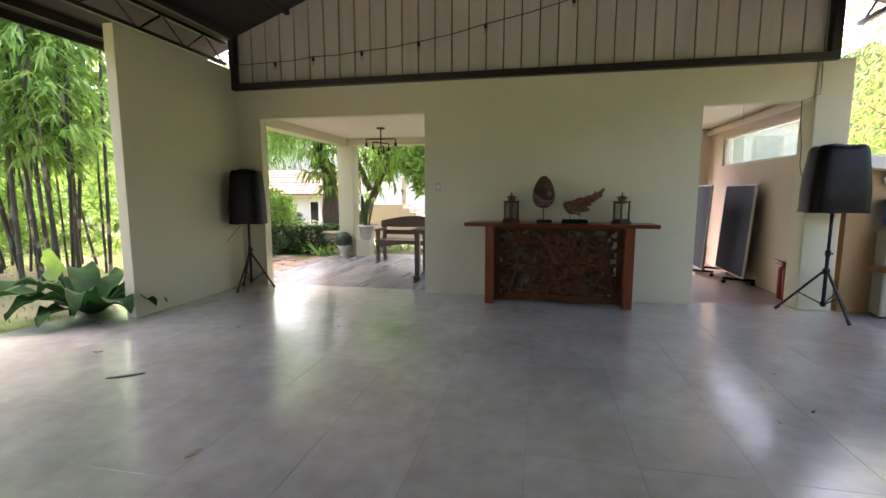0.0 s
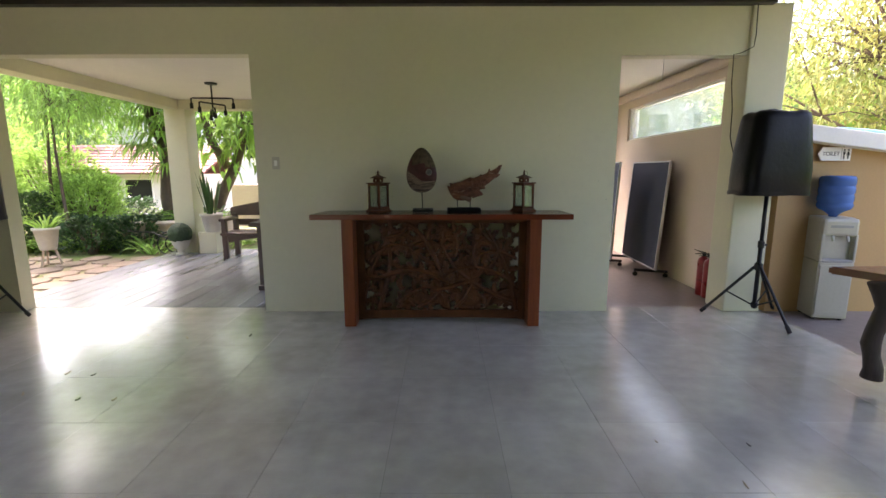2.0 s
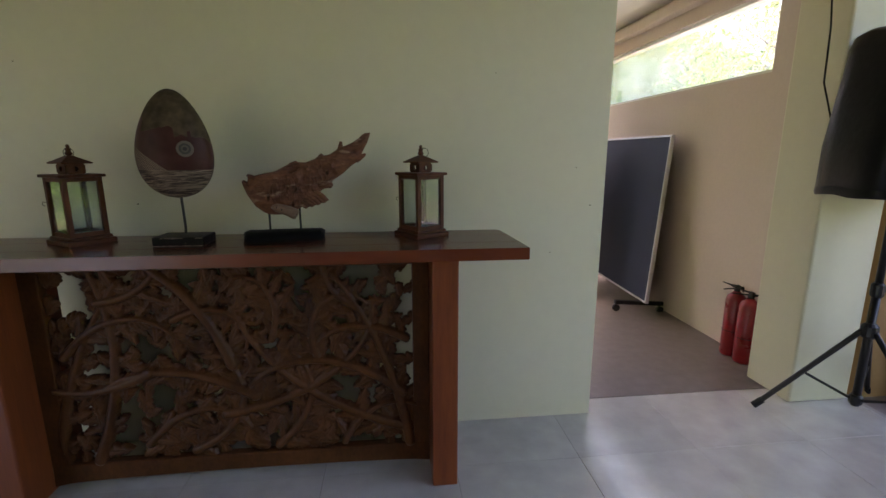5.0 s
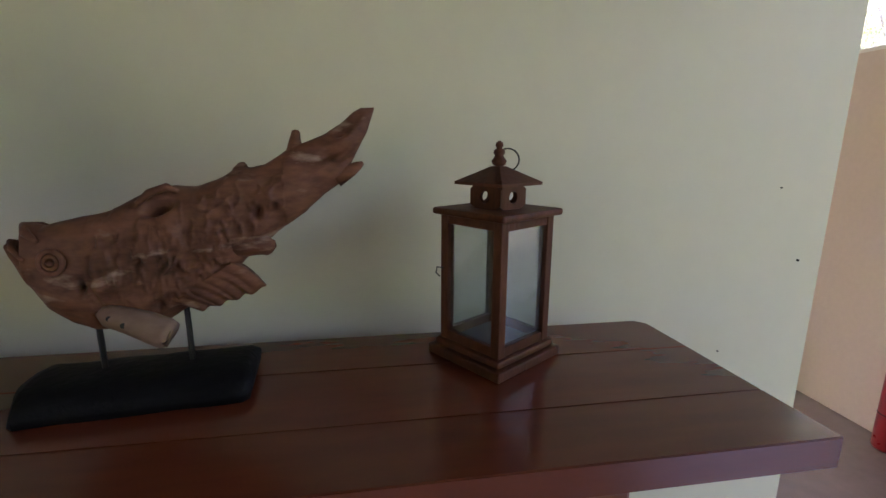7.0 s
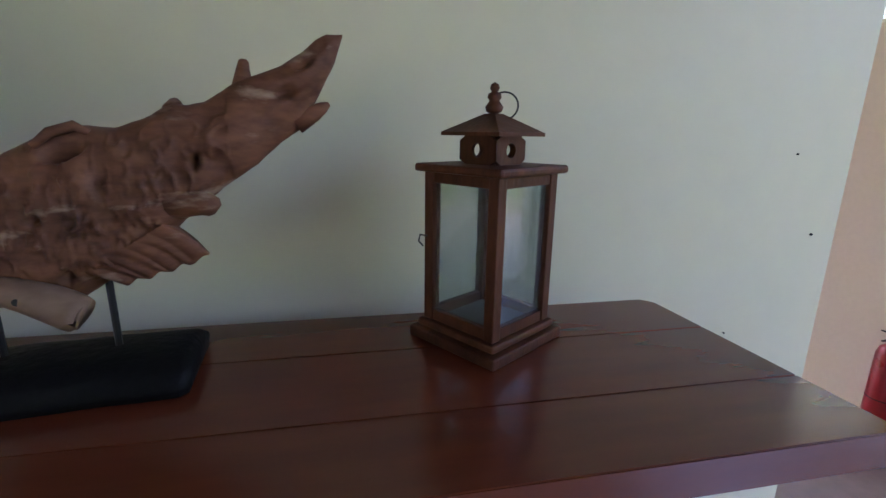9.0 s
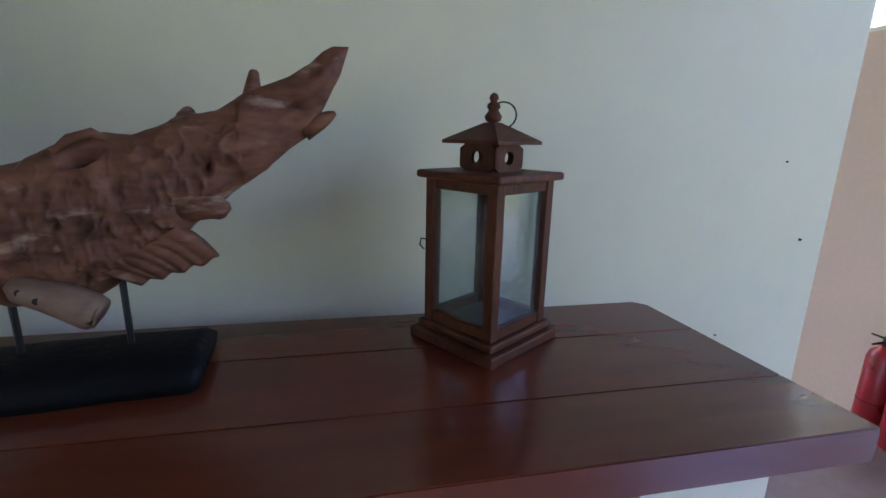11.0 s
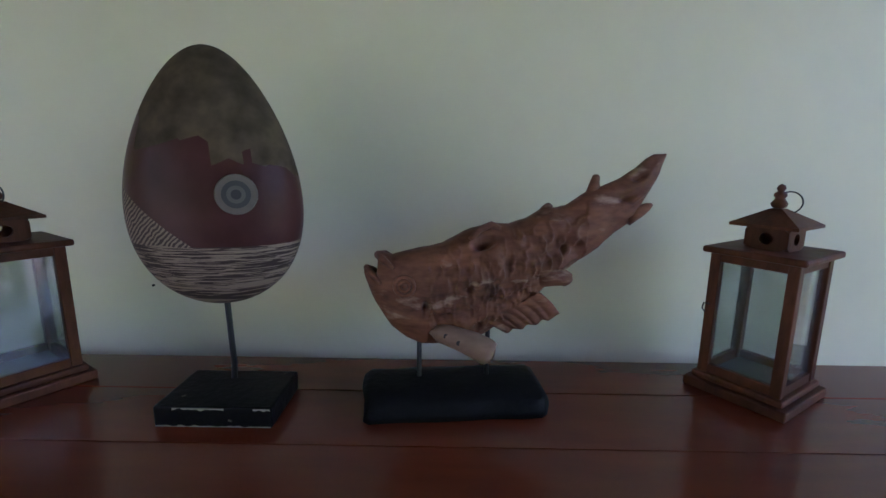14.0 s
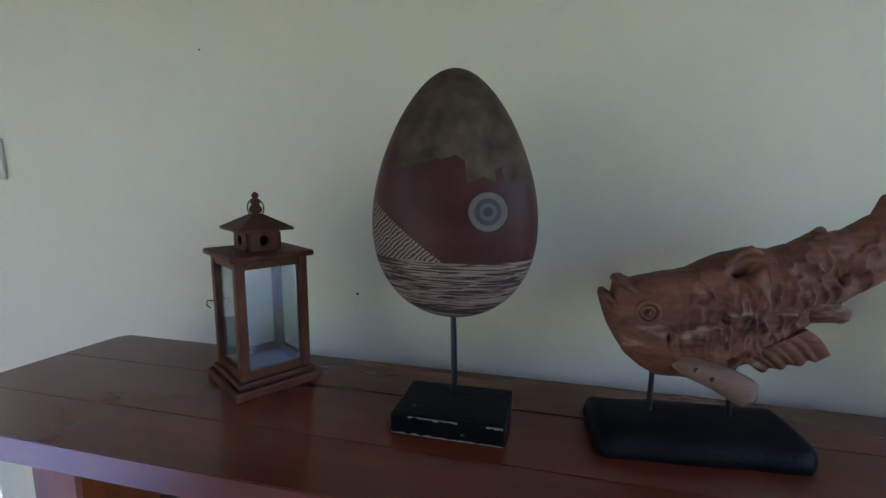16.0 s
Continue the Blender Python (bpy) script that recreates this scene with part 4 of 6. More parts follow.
for i in range(31):
    u = i / 30
    x = -0.022 + 0.299 * u
    e = 1 - 0.12 * (max(0.0, abs(2 * u - 1) - 0.93) / 0.07) ** 2
    row = []
    for k in range(19):
        a = math.pi * k / 18
        wob = 1 + 0.05 * noise.noise(Vector((x * 14, math.cos(a) * 2, 4)))
        row.append(bm.verts.new((x + 0.004 * math.sin(3 * a) * (1 if u in (0.0, 1.0) else 0), -0.006 - 0.074 * e * wob * math.copysign(abs(math.cos(a)) ** 0.7, math.cos(a)), 0.041 * e * wob * math.sin(a) ** 0.75 if 0 < k < 18 else 0.0)))
    rows.append(row)
for p_, q_ in zip(rows, rows[1:]):
    for k in range(18):
        bm.faces.new((p_[k], q_[k], q_[k + 1], p_[k + 1]))
    bm.faces.new((p_[18], q_[18], q_[0], p_[0]))
bm.faces.new(rows[0])
bm.faces.new(rows[-1][::-1])
bmesh.ops.recalc_face_normals(bm, faces=bm.faces[:])
part("base", bm, M_BLACK, fish, "black rounded log base", smooth=True)


# ---- other things in the hall ----
def speaker(label, m, h0, height, w, d, spread, rot):
    t = thing("covered_loudspeaker", label, "loudspeaker", "covered loudspeakers", m)
    bm = bmesh.new()
    rows = []
    for j, (s, z) in enumerate(((1.0, 0.0), (1.03, 0.02), (1.02, 0.3), (0.97, 0.55), (0.88, 0.9), (0.83, 0.97), (0.72, 1.0))):
        row = []
        for k in range(32):
            a = 2 * math.pi * k / 32
            ca, sa = math.cos(a), math.sin(a)
            q = (abs(ca) ** 5 + abs(sa) ** 5) ** -0.2
            x, y = w / 2 * s * ca * q, d / 2 * s * sa * q
            wob = 0.012 * noise.noise(Vector((x * 8, y * 8, z * 6 + 3)))
            row.append(bm.verts.new((x * (1 + wob * 3), y * (1 + wob * 3), h0 + z * height + (0.012 * noise.noise(Vector((x * 12, y * 12, 9))) if z > 0.9 else 0))))
        rows.append(row)
    for a, b in zip(rows, rows[1:]):
        for k in range(32):
            bm.faces.new((a[k], a[(k + 1) % 32], b[(k + 1) % 32], b[k]))
    bm.faces.new(rows[0][::-1])
    bm.faces.new(rows[-1])
    part("cover", bm, M_VINYL, t, "loose black vinyl cover", smooth=True)
    bm = bmesh.new()
    rim = [[], [], []]
    for k in range(32):
        a = 2 * math.pi * k / 32
        ca, sa = math.cos(a), math.sin(a)
        q = (abs(ca) ** 5 + abs(sa) ** 5) ** -0.2
        sway = 0.008 * noise.noise(Vector((ca * 3, sa * 3, w)))
        for row, s_, z in zip(rim, (1.03, 1.045, 1.035), (-0.012, 0.004, 0.026)):
            row.append(bm.verts.new((w / 2 * s_ * ca * q, d / 2 * s_ * sa * q, h0 + z + sway)))
    for a, b in zip(rim, rim[1:]):
        for k in range(32):
            bm.faces.new((a[k], a[(k + 1) % 32], b[(k + 1) % 32], b[k]))
    part("hem", bm, M_VINYL, t, "turned hem of the cover", smooth=True)
    bm = bmesh.new()
    tube(bm, [(-0.30 * w, -0.02, h0 + height + 0.004), (-0.1 * w, -0.05, h0 + height + 0.012), (0.1 * w, 0.02, h0 + height + 0.006), (0.3 * w, -0.03, h0 + height + 0.002)], [0.008, 0.016, 0.014, 0.006], 10, 0.7)
    part("fold", bm, M_VINYL, t, "shiny crease on top of the cover", smooth=True)
    s = tagged(thing("speaker_stand", "black steel tripod stand under the loudspeaker", "tripod stand", "speaker tripods", m))
    part("pole", atube([(0, 0, 0.10), (0, 0, h0 * 0.6)], 0.019, 12), M_BLKSTEEL, s, smooth=True)
    part("pole", atube([(0, 0, h0 * 0.6), (0, 0, h0 + 0.02)], 0.0165, 12), M_BLKSTEEL, s, smooth=True)
    part("collar", alathe([(0.024, h0 * 0.6 - 0.03), (0.028, h0 * 0.6 - 0.02), (0.028, h0 * 0.6 + 0.03), (0.02, h0 * 0.6 + 0.04)], 14), M_BLKSTEEL, s)
    part("knob", atube([(0.02, 0, h0 * 0.6), (0.05, 0, h0 * 0.6)], 0.010, 8), M_BLKSTEEL, s)
    part("hub", alathe([(0.03, 0.47), (0.036, 0.48), (0.036, 0.53), (0.022, 0.545)], 14), M_BLKSTEEL, s)
    part("lower_collar", alathe([(0.026, 0.11), (0.03, 0.12), (0.03, 0.15), (0.022, 0.16)], 14), M_BLKSTEEL, s)
    for k in range(3):
        a = radians(rot + 120 * k)
        c, sn = math.cos(a), math.sin(a)
        leg = part("leg", atube([(0.03 * c, 0.03 * sn, 0.50), (spread * c, spread * sn, 0.02)], 0.0135, 10), M_BLKSTEEL, s)
        part("rubber_foot", atube([(spread * 0.93 * c, spread * 0.93 * sn, 0.053), (spread * 1.02 * c, spread * 1.02 * sn, 0.012)], 0.018, 10), M_RUBBER, leg)
        part("brace", atube([(0.025 * c, 0.025 * sn, 0.135), (spread * 0.56 * c, spread * 0.56 * sn, 0.245)], 0.007, 8), M_BLKSTEEL, s)
    return t


speaker("loudspeaker under a black vinyl cover, beside the corridor opening", pose(3.665, 6.635, 0, 0, 0, 0), 1.185, 0.72, 0.57, 0.38, 0.43, -86)
speaker("loudspeaker under a black vinyl cover, in the wall corner", pose(-3.60, 6.56, 0, 0, 0, 12), 0.965, 0.735, 0.45, 0.36, 0.31, 15)

# fire extinguishers
def extinguisher(m, label, h=0.44, r=0.068):
    t = thing("fire_extinguisher", label, "fire extinguisher", "fire extinguishers", m)
    part("cylinder", alathe([(r * 0.9, 0), (r, 0.012), (r, h - 0.05), (r * 0.85, h - 0.02), (r * 0.45, h), (0.02, h + 0.012)], 28), M_RED, t, smooth=True)
    part("label_band", alathe([(r + 0.0012, h * 0.4), (r + 0.0012, h * 0.41)], 28), M_INK, t)
    part("valve", alathe([(0.018, h + 0.01), (0.02, h + 0.02), (0.016, h + 0.05), (0.012, h + 0.055)], 14), M_BLKSTEEL, t)
    part("lever", atube([(0.02, 0, h + 0.045), (-0.05, 0, h + 0.06), (-0.12, 0.01, h + 0.085)], [0.009, 0.009, 0.006], 8, 0.6), M_BLKSTEEL, t)
    part("grip", atube([(0.02, 0, h + 0.03), (-0.06, 0, h + 0.035), (-0.11, 0.005, h + 0.035)], [0.009, 0.008, 0.006], 8, 0.6), M_BLKSTEEL, t)
    part("hose", atube([(0.015, 0, h + 0.03), (0.06, 0.01, h + 0.03), (0.085, 0.01, h - 0.03), (0.078, 0.005, h * 0.6)], 0.0085, 8), M_RUBBER, t, smooth=True)
    return t


extinguisher(pose(3.635, 7.485, 0, 0, 0, 10), "red fire extinguisher on the corridor floor", 0.44, 0.061)
extinguisher(pose(3.635, 7.36, 0, 0, 0, -25), "red fire extinguisher against the pier", 0.43, 0.061)

# folded table-tennis halves
def tennis_table(m, label):
    t = thing("folded_tennis_table", label, "table tennis table", "folded table tennis tables", m)
    part("board", abox(-0.7, 0.5, -0.012, 0.012, 0.12, 1.50, 0.002), M_BLUETOP, t)
    for x0, x1, z0, z1 in ((-0.715, 0.515, 1.5, 1.515), (-0.715, 0.515, 0.105, 0.12), (-0.715, -0.7, 0.12, 1.5), (0.5, 0.515, 0.12, 1.5)):
        part("edge", abox(x0, x1, -0.016, 0.016, z0, z1, 0.002), M_ALU, t, "pale metal edge")
    for x in (-0.45, 0.45):
        part("frame", abox(x - 0.02, x + 0.02, -0.05, -0.016, 0.08, 1.3, 0.003), M_BLKSTEEL, t)
    for x in (-0.62, 0.44):
        f = part("foot_bar", abox(x - 0.018, x + 0.018, -0.2, 0.24, 0.065, 0.1, 0.004), M_BLKSTEEL, t)
        part("post", abox(x - 0.018, x + 0.018, -0.05, -0.017, 0.1, 0.5, 0.003), M_BLKSTEEL, t)
        for y in (-0.18, 0.22):
            part("caster", atube([(x - 0.012, y, 0.03), (x + 0.012, y, 0.03)], 0.03, 14), M_RUBBER, f)
    return t


tennis_table(pose(3.49, 8.99, 0.0, 3.7, 0, 88), "folded dark blue table-tennis table on casters")
tennis_table(pose(3.16, 9.72, 0.0, 3.0, 0, 88), "folded dark blue table-tennis table standing farther in the corridor")

# light switch
sw = thing("light_switch", "cream plastic wall switch plate", "light switch", "", pose(-0.89, WY, 1.47))
part("plate", abox(-0.035, 0.035, -0.01, 0.0, -0.058, 0.058, 0.003), M_WHITE, sw)
part("rocker", abox(-0.014, 0.014, -0.014, -0.01, -0.026, 0.026, 0.002), M_WPAINT, sw)

# cables
tagged(wire("wall_cable", [(3.52, 6.82, 2.86), (3.53, 6.82, 2.6), (3.52, 6.82, 2.5), (3.44, 6.85, 2.455), (3.37, 6.86, 2.44), (3.375, 6.86, 2.2), (3.40, 6.85, 1.95), (3.40, 6.84, 1.7), (3.43, 6.79, 1.5), (3.47, 6.72, 1.32), (3.50, 6.66, 1.24)], 0.0042, M_RUBBER), "thin dark cable running down to the loudspeaker", "cable")
tagged(wire("side_cable", [(-3.96, 4.97, 2.5), (-3.96, 5.2, 1.9), (-3.96, 5.5, 1.35), (-3.96, 5.8, 0.95), (-3.955, 6.15, 0.66), (-3.95, 6.4, 0.62), (-3.9, 6.55, 0.75), (-3.75, 6.6, 0.93)], 0.005, M_GREY), "loose thin grey cable hanging on the wing wall", "cable")
tagged(wire("corridor_pull_cord", [(2.98, 7.4, 2.6), (2.98, 7.4, 2.36), (2.985, 7.4, 2.30)], 0.0025, M_GREY), "thin cord below the corridor ceiling", "cord")

# string of bulbs before the cladding
bulbs = [(-3.22, 3.16), (-2.64, 3.20), (-1.93, 3.23), (-1.14, 3.30), (-0.26, 3.46), (0.81, 3.68), (1.8, 3.95)]
string = thing("string_lights", "black festoon cable with small unlit bulbs", "string lights")
cab = [(-3.85, 6.8, 3.2)]
for (a, za), (b, zb) in zip(bulbs, bulbs[1:]):
    cab += [(a, 6.8, za + 0.05), ((a + b) / 2, 6.8, (za + zb) / 2 + 0.035)]
cab.append((bulbs[-1][0], 6.8, bulbs[-1][1] + 0.05))
part("cable", atube(cab, 0.005, 6), M_RUBBER, string)
for a, z in bulbs:
    so = part("socket", alathe([(0.012, 0.055), (0.018, 0.05), (0.02, 0.0), (0.016, -0.005)], 12, (a, 6.8, z)), M_RUBBER, string)
    part("bulb", alathe([(0.012, -0.005), (0.022, -0.02), (0.026, -0.04), (0.02, -0.058), (0.004, -0.066)], 14, (a, 6.8, z)), M_BULB, so, smooth=True)

# fallen leaves and twig on the floor
def litter(name, label, x, y, l, w, rz, material):
    bm = bmesh.new()
    n = 8
    a = [bm.verts.new((l * (i / n - 0.5), -w / 2 * math.sin(math.pi * i / n) ** 0.7 - 0.001, 0.004 + 0.01 * (i / n) ** 2)) for i in range(n + 1)]
    b = [bm.verts.new((l * (i / n - 0.5), w / 2 * math.sin(math.pi * i / n) ** 0.7 + 0.001, 0.006 + 0.012 * (i / n) ** 2)) for i in range(n + 1)]
    for i in range(n):
        bm.faces.new((a[i], a[i + 1], b[i + 1], b[i]))
    out = bmesh.ops.extrude_face_region(bm, geom=bm.faces[:])
    bmesh.ops.translate(bm, vec=(0, 0, 0.003), verts=[v for v in out["geom"] if isinstance(v, bmesh.types.BMVert)])
    bmesh.ops.translate(bm, vec=(0, 0, -0.004), verts=bm.verts[:])
    o = tagged(link(name, bm, material), label, "leaf", "litter on the floor")
    o.matrix_basis = pose(x, y, 0.001, 0, 0, rz)


litter("fallen_leaf", "curled dry pale leaf on the floor", -2.24, 4.18, 0.14, 0.035, 10, M_DRY)
litter("fallen_leaf", "small dry leaf on the floor", -1.32, 2.7, 0.09, 0.03, 60, M_DRY)
litter("fallen_leaf", "narrow dark dry leaf on the floor", -2.59, 3.5, 0.26, 0.03, 28, M_ROOTLEG)
litter("fallen_leaf", "small dark dry leaf on the floor", -3.3, 3.9, 0.10, 0.02, 5, M_ROOTLEG)

# water dispenser
wd = thing("water_dispenser", "cream white standing water dispenser with a blue bottle socket", "water dispenser", "", pose(4.37, 6.715, -0.004, 0, 0, -12))
part("body", abox(-0.145, 0.145, -0.14, 0.15, 0.02, 0.56, 0.012), M_WHITE, wd)
part("upper_body", abox(-0.145, 0.145, -0.09, 0.15, 0.56, 0.97, 0.02), M_WHITE, wd)
part("tap_hood", abox(-0.146, 0.146, -0.15, -0.05, 0.80, 0.965, 0.03), M_WHITE, wd)
for s in (-1, 1):
    part("cheek", abox(min(s * 0.12, s * 0.146), max(s * 0.12, s * 0.146), -0.145, -0.08, 0.56, 0.82, 0.008), M_WHITE, wd)
part("drip_tray", abox(-0.12, 0.12, -0.15, -0.06, 0.555, 0.585, 0.006), M_GREY, wd)
for x in (-0.06, 0.06):
    part("tap", atube([(x, -0.13, 0.81), (x, -0.15, 0.78), (x, -0.155, 0.755)], 0.012, 10), M_WHITE, wd)
part("control_strip", abox(-0.09, 0.09, -0.154, -0.148, 0.88, 0.905, 0.002), M_GREY, wd)
part("door", abox(-0.132, 0.132, -0.148, -0.139, 0.05, 0.53, 0.006), M_WHITE, wd)
part("sticker", abox(-0.025, 0.015, -0.1505, -0.148, 0.44, 0.485), M_GREY, wd)
for x in (-0.11, 0.11):
    for y in (-0.1, 0.12):
        part("foot", alathe([(0.018, 0), (0.018, 0.022)], 10, (x, y, 0)), M_RUBBER, wd)
bt = thing("water_bottle", "upturned blue translucent water bottle on the dispenser", "water bottle", "", pose(4.37, 6.725, 0.964) @ Matrix.Diagonal((1.08, 1.08, 1, 1)))
bp_ = [(0.03, 0.0), (0.035, 0.02), (0.07, 0.05), (0.115, 0.075), (0.128, 0.10)]
for k in range(3):
    z = 0.12 + k * 0.075
    bp_ += [(0.128, z), (0.122, z + 0.012), (0.122, z + 0.02), (0.128, z + 0.032), (0.128, z + 0.06)]
bp_ += [(0.128, 0.355), (0.118, 0.375), (0.09, 0.382), (0.01, 0.378)]
part("bottle", alathe(bp_, 32), M_BOTTLE, bt, smooth=True)

# slab table with root legs
tb = thing("slab_table", "brown varnished slab table on dark root legs", "table")
bm = bmesh.new()
edge = [(3.34, 5.48), (3.9, 5.50), (4.5, 5.46), (4.95, 5.42), (5.0, 5.05), (4.93, 4.66), (4.3, 4.70), (3.78, 4.68), (3.66, 4.86), (3.52, 5.14)]
a = [bm.verts.new((x, y, 0.70)) for x, y in edge]
b = [bm.verts.new((x, y, 0.75)) for x, y in edge]
bm.faces.new(a)
bm.faces.new(b[::-1])
for i in range(len(edge)):
    bm.faces.new((a[i], a[(i + 1) % len(edge)], b[(i + 1) % len(edge)], b[i]))
bmesh.ops.recalc_face_normals(bm, faces=bm.faces[:])
bmesh.ops.bevel(bm, geom=[e for e in bm.edges if abs(e.verts[0].co.z - e.verts[1].co.z) < 1e-4], offset=0.008, segments=2, affect="EDGES")
part("tabletop", bm, M_TABLE, tb)
for x, y, s in ((3.47, 5.2, 1), (4.82, 5.22, -1), (3.84, 4.86, 1), (4.78, 4.84, -1)):
    pts = [(x + 0.07 * s + 0.016 * math.sin(i * 1.0), y + 0.012 * math.cos(i * 1.3), 0.705 - 0.08 * i + (0.012 if i == 8 else 0)) for i in range(9)]
    pts = [(px - 0.07 * s - 0.02 * s * (i / 8) ** 1.5, py, max(0.0, pz)) for i, (px, py, pz) in enumerate(pts)]
    part("leg", atube(pts, [0.085, 0.068, 0.052, 0.056, 0.05, 0.054, 0.045, 0.052, 0.06], 12), M_ROOTLEG, tb, smooth=True)
    part("root_brace", atube([(x + 0.02 * s, y, 0.50), (x + 0.16 * s, y - 0.02, 0.54), (x + 0.3 * s, y - 0.03, 0.50), (x + 0.42 * s, y - 0.03, 0.44)], [0.035, 0.028, 0.03, 0.02], 10), M_ROOTLEG, tb, smooth=True)

# toilet block beside the hall
block = thing("toilet_block", "low tan walled outbuilding with a white roof edge", "outbuilding")
bm = bmesh.new()
extrude_outline(bm, [(3.93, -0.1), (5.12, -0.1), (5.12, 1.53), (3.93, 1.68)], 6.86, 6.96)
part("wall", bm, M_TAN, block)
bm = bmesh.new()
extrude_outline(bm, [(3.93, 1.68), (7.2, 1.265), (7.2, 1.41), (3.93, 1.825)], 6.72, 6.80, bevel=0.006)
part("fascia", bm, M_WPAINT, block, "white painted roof edge")
bm = bmesh.new()
extrude_outline(bm, [(3.93, 1.81), (7.2, 1.395), (7.2, 1.42), (3.93, 1.835)], 6.801, 9.4)
part("roof", bm, M_WPAINT, block)
part("side_wall", abox(5.02, 5.12, 6.961, 9.3, -0.1, 1.52), M_TAN, block)
part("post", abox(7.0, 7.08, 6.75, 6.83, -0.1, 1.28), M_STEEL, block)
bm = bmesh.new()
tarp = [(4.45, 1.765), (4.75, 1.73), (5.2, 1.67), (5.7, 1.605)]
tube(bm, [(x, 6.9, z + 0.03) for x, z in tarp], [0.015, 0.05, 0.06, 0.03], 10, 0.35)
tagged(link("tarpaulin", bm, mat("blue_tarpaulin", (0.25, 0.55, 0.75), None, 0.4), True), "crumpled pale blue tarpaulin on the low roof", "tarpaulin")

sign = thing("toilet_sign", "white wooden arrow sign with black lettering on a wire", "sign", "", pose(4.385, 6.83, 1.545))
bm = bmesh.new()
extrude_outline(bm, [(-0.155, 0.0), (-0.12, -0.062), (0.155, -0.062), (0.155, 0.062), (-0.12, 0.062)], -0.012, 0.0, bevel=0.002)
part("board", bm, M_WPAINT, sign)
part("wire", atube([(-0.09, -0.006, 0.06), (0.0, -0.008, 0.14), (0.09, -0.006, 0.06)], 0.002, 6), M_BLKSTEEL, sign)
cu = bpy.data.curves.new("lettering", "FONT")
cu.body, cu.size, cu.align_x, cu.align_y, cu.extrude = "TOILET", 0.050, "CENTER", "CENTER", 0.0008
txt = new("lettering", cu)
txt.parent, txt.matrix_basis = sign, pose(-0.036, -0.0135, 0, 90, 0, 0)
cu.materials.append(M_INK)
part("divider", abox(0.062, 0.065, -0.0135, -0.012, -0.05, 0.05), M_INK, sign)
for x, skirt in ((0.088, False), (0.126, True)):
    bm = bmesh.new()
    bmesh.ops.create_icosphere(bm, subdivisions=2, radius=0.009, matrix=Matrix.Translation((x, -0.013, 0.036)) @ Matrix.Diagonal((1, 0.15, 1, 1)))
    if skirt:
        extrude_outline(bm, [(x - 0.006, 0.022), (x + 0.006, 0.022), (x + 0.017, -0.015), (x - 0.017, -0.015)], -0.0142, -0.0122)
    else:
        extrude_outline(bm, [(x - 0.012, 0.022), (x + 0.012, 0.022), (x + 0.008, -0.012), (x - 0.008, -0.012)], -0.0142, -0.0122)
    extrude_outline(bm, [(x - 0.006, -0.0155), (x + 0.006, -0.0155), (x + 0.006, -0.045), (x - 0.006, -0.045)], -0.0142, -0.0122)
    part("pictogram", bm, M_INK, sign)

# ---- veranda things ----
ch = thing("pendant_lamp", "dark pipe chandelier with downward bulbs", "chandelier", "", pose(-2.385, 8.80, VC))
part("rose", alathe([(0.02, -0.03), (0.075, -0.02), (0.08, 0.0)], 20), M_BLKSTEEL, ch)
part("stem", atube([(0, 0, -0.02), (0, 0, -0.44)], 0.011, 10), M_BLKSTEEL, ch)
for k, (z, l, a) in enumerate(((-0.2, 0.27, 5), (-0.27, 0.2, 65), (-0.34, 0.16, 125))):
    c, s = math.cos(radians(a)), math.sin(radians(a))
    arm = part("arm", atube([(-l * c, -l * s, z - 0.08), (-l * c, -l * s, z), (-l * 0.9 * c, -l * 0.9 * s, z + 0.005), (l * 0.9 * c, l * 0.9 * s, z + 0.005), (l * c, l * s, z), (l * c, l * s, z - 0.08)], 0.011, 8), M_BLKSTEEL, ch)
    for e in (-1, 1):
        so = part("socket", alathe([(0.02, -0.02), (0.024, 0.0), (0.02, 0.05)], 12, (e * l * c, e * l * s, z - 0.11)), M_BLKSTEEL, arm)

bench = thing("garden_bench", "dark carved wooden bench with a curved backrest", "bench", "", pose(-2.14, 9.95, 0, 0, 0, 0))
part("seat", abox(-0.72, 0.72, -0.28, 0.22, 0.37, 0.42, 0.01), M_BENCH, bench)
bm = bmesh.new()
extrude_outline(bm, [(-0.74, 0.66), (0.74, 0.66), (0.74, 0.78)] + [(0.7 - 1.4 * i / 10, 0.80 + 0.1 * math.sin(math.pi * i / 10)) for i in range(11)] + [(-0.74, 0.78)], 0.18, 0.22, bevel=0.006)
part("backrest", bm, M_BENCH, bench)
part("back_slat", abox(-0.70, 0.70, 0.181, 0.219, 0.50, 0.60, 0.008), M_BENCH, bench)
for x in (-0.66, 0.66):
    part("leg", abox(x - 0.04, x + 0.04, -0.27, -0.2, 0, 0.6, 0.008), M_BENCH, bench)
    part("leg", abox(x - 0.04, x + 0.04, 0.15, 0.217, 0, 0.7, 0.008), M_BENCH, bench)
    part("armrest", abox(x - 0.05, x + 0.05, -0.32, 0.18, 0.6, 0.65, 0.012), M_BENCH, bench)
bm = bmesh.new()
extrude_outline(bm, [(-0.62, 0.37), (0.62, 0.37)] + [(0.6 - 1.2 * i / 10, 0.30 - 0.04 + 0.08 * math.sin(math.pi * i / 10)) for i in range(11)], -0.25, -0.22)
part("apron", bm, M_BENCH, bench)

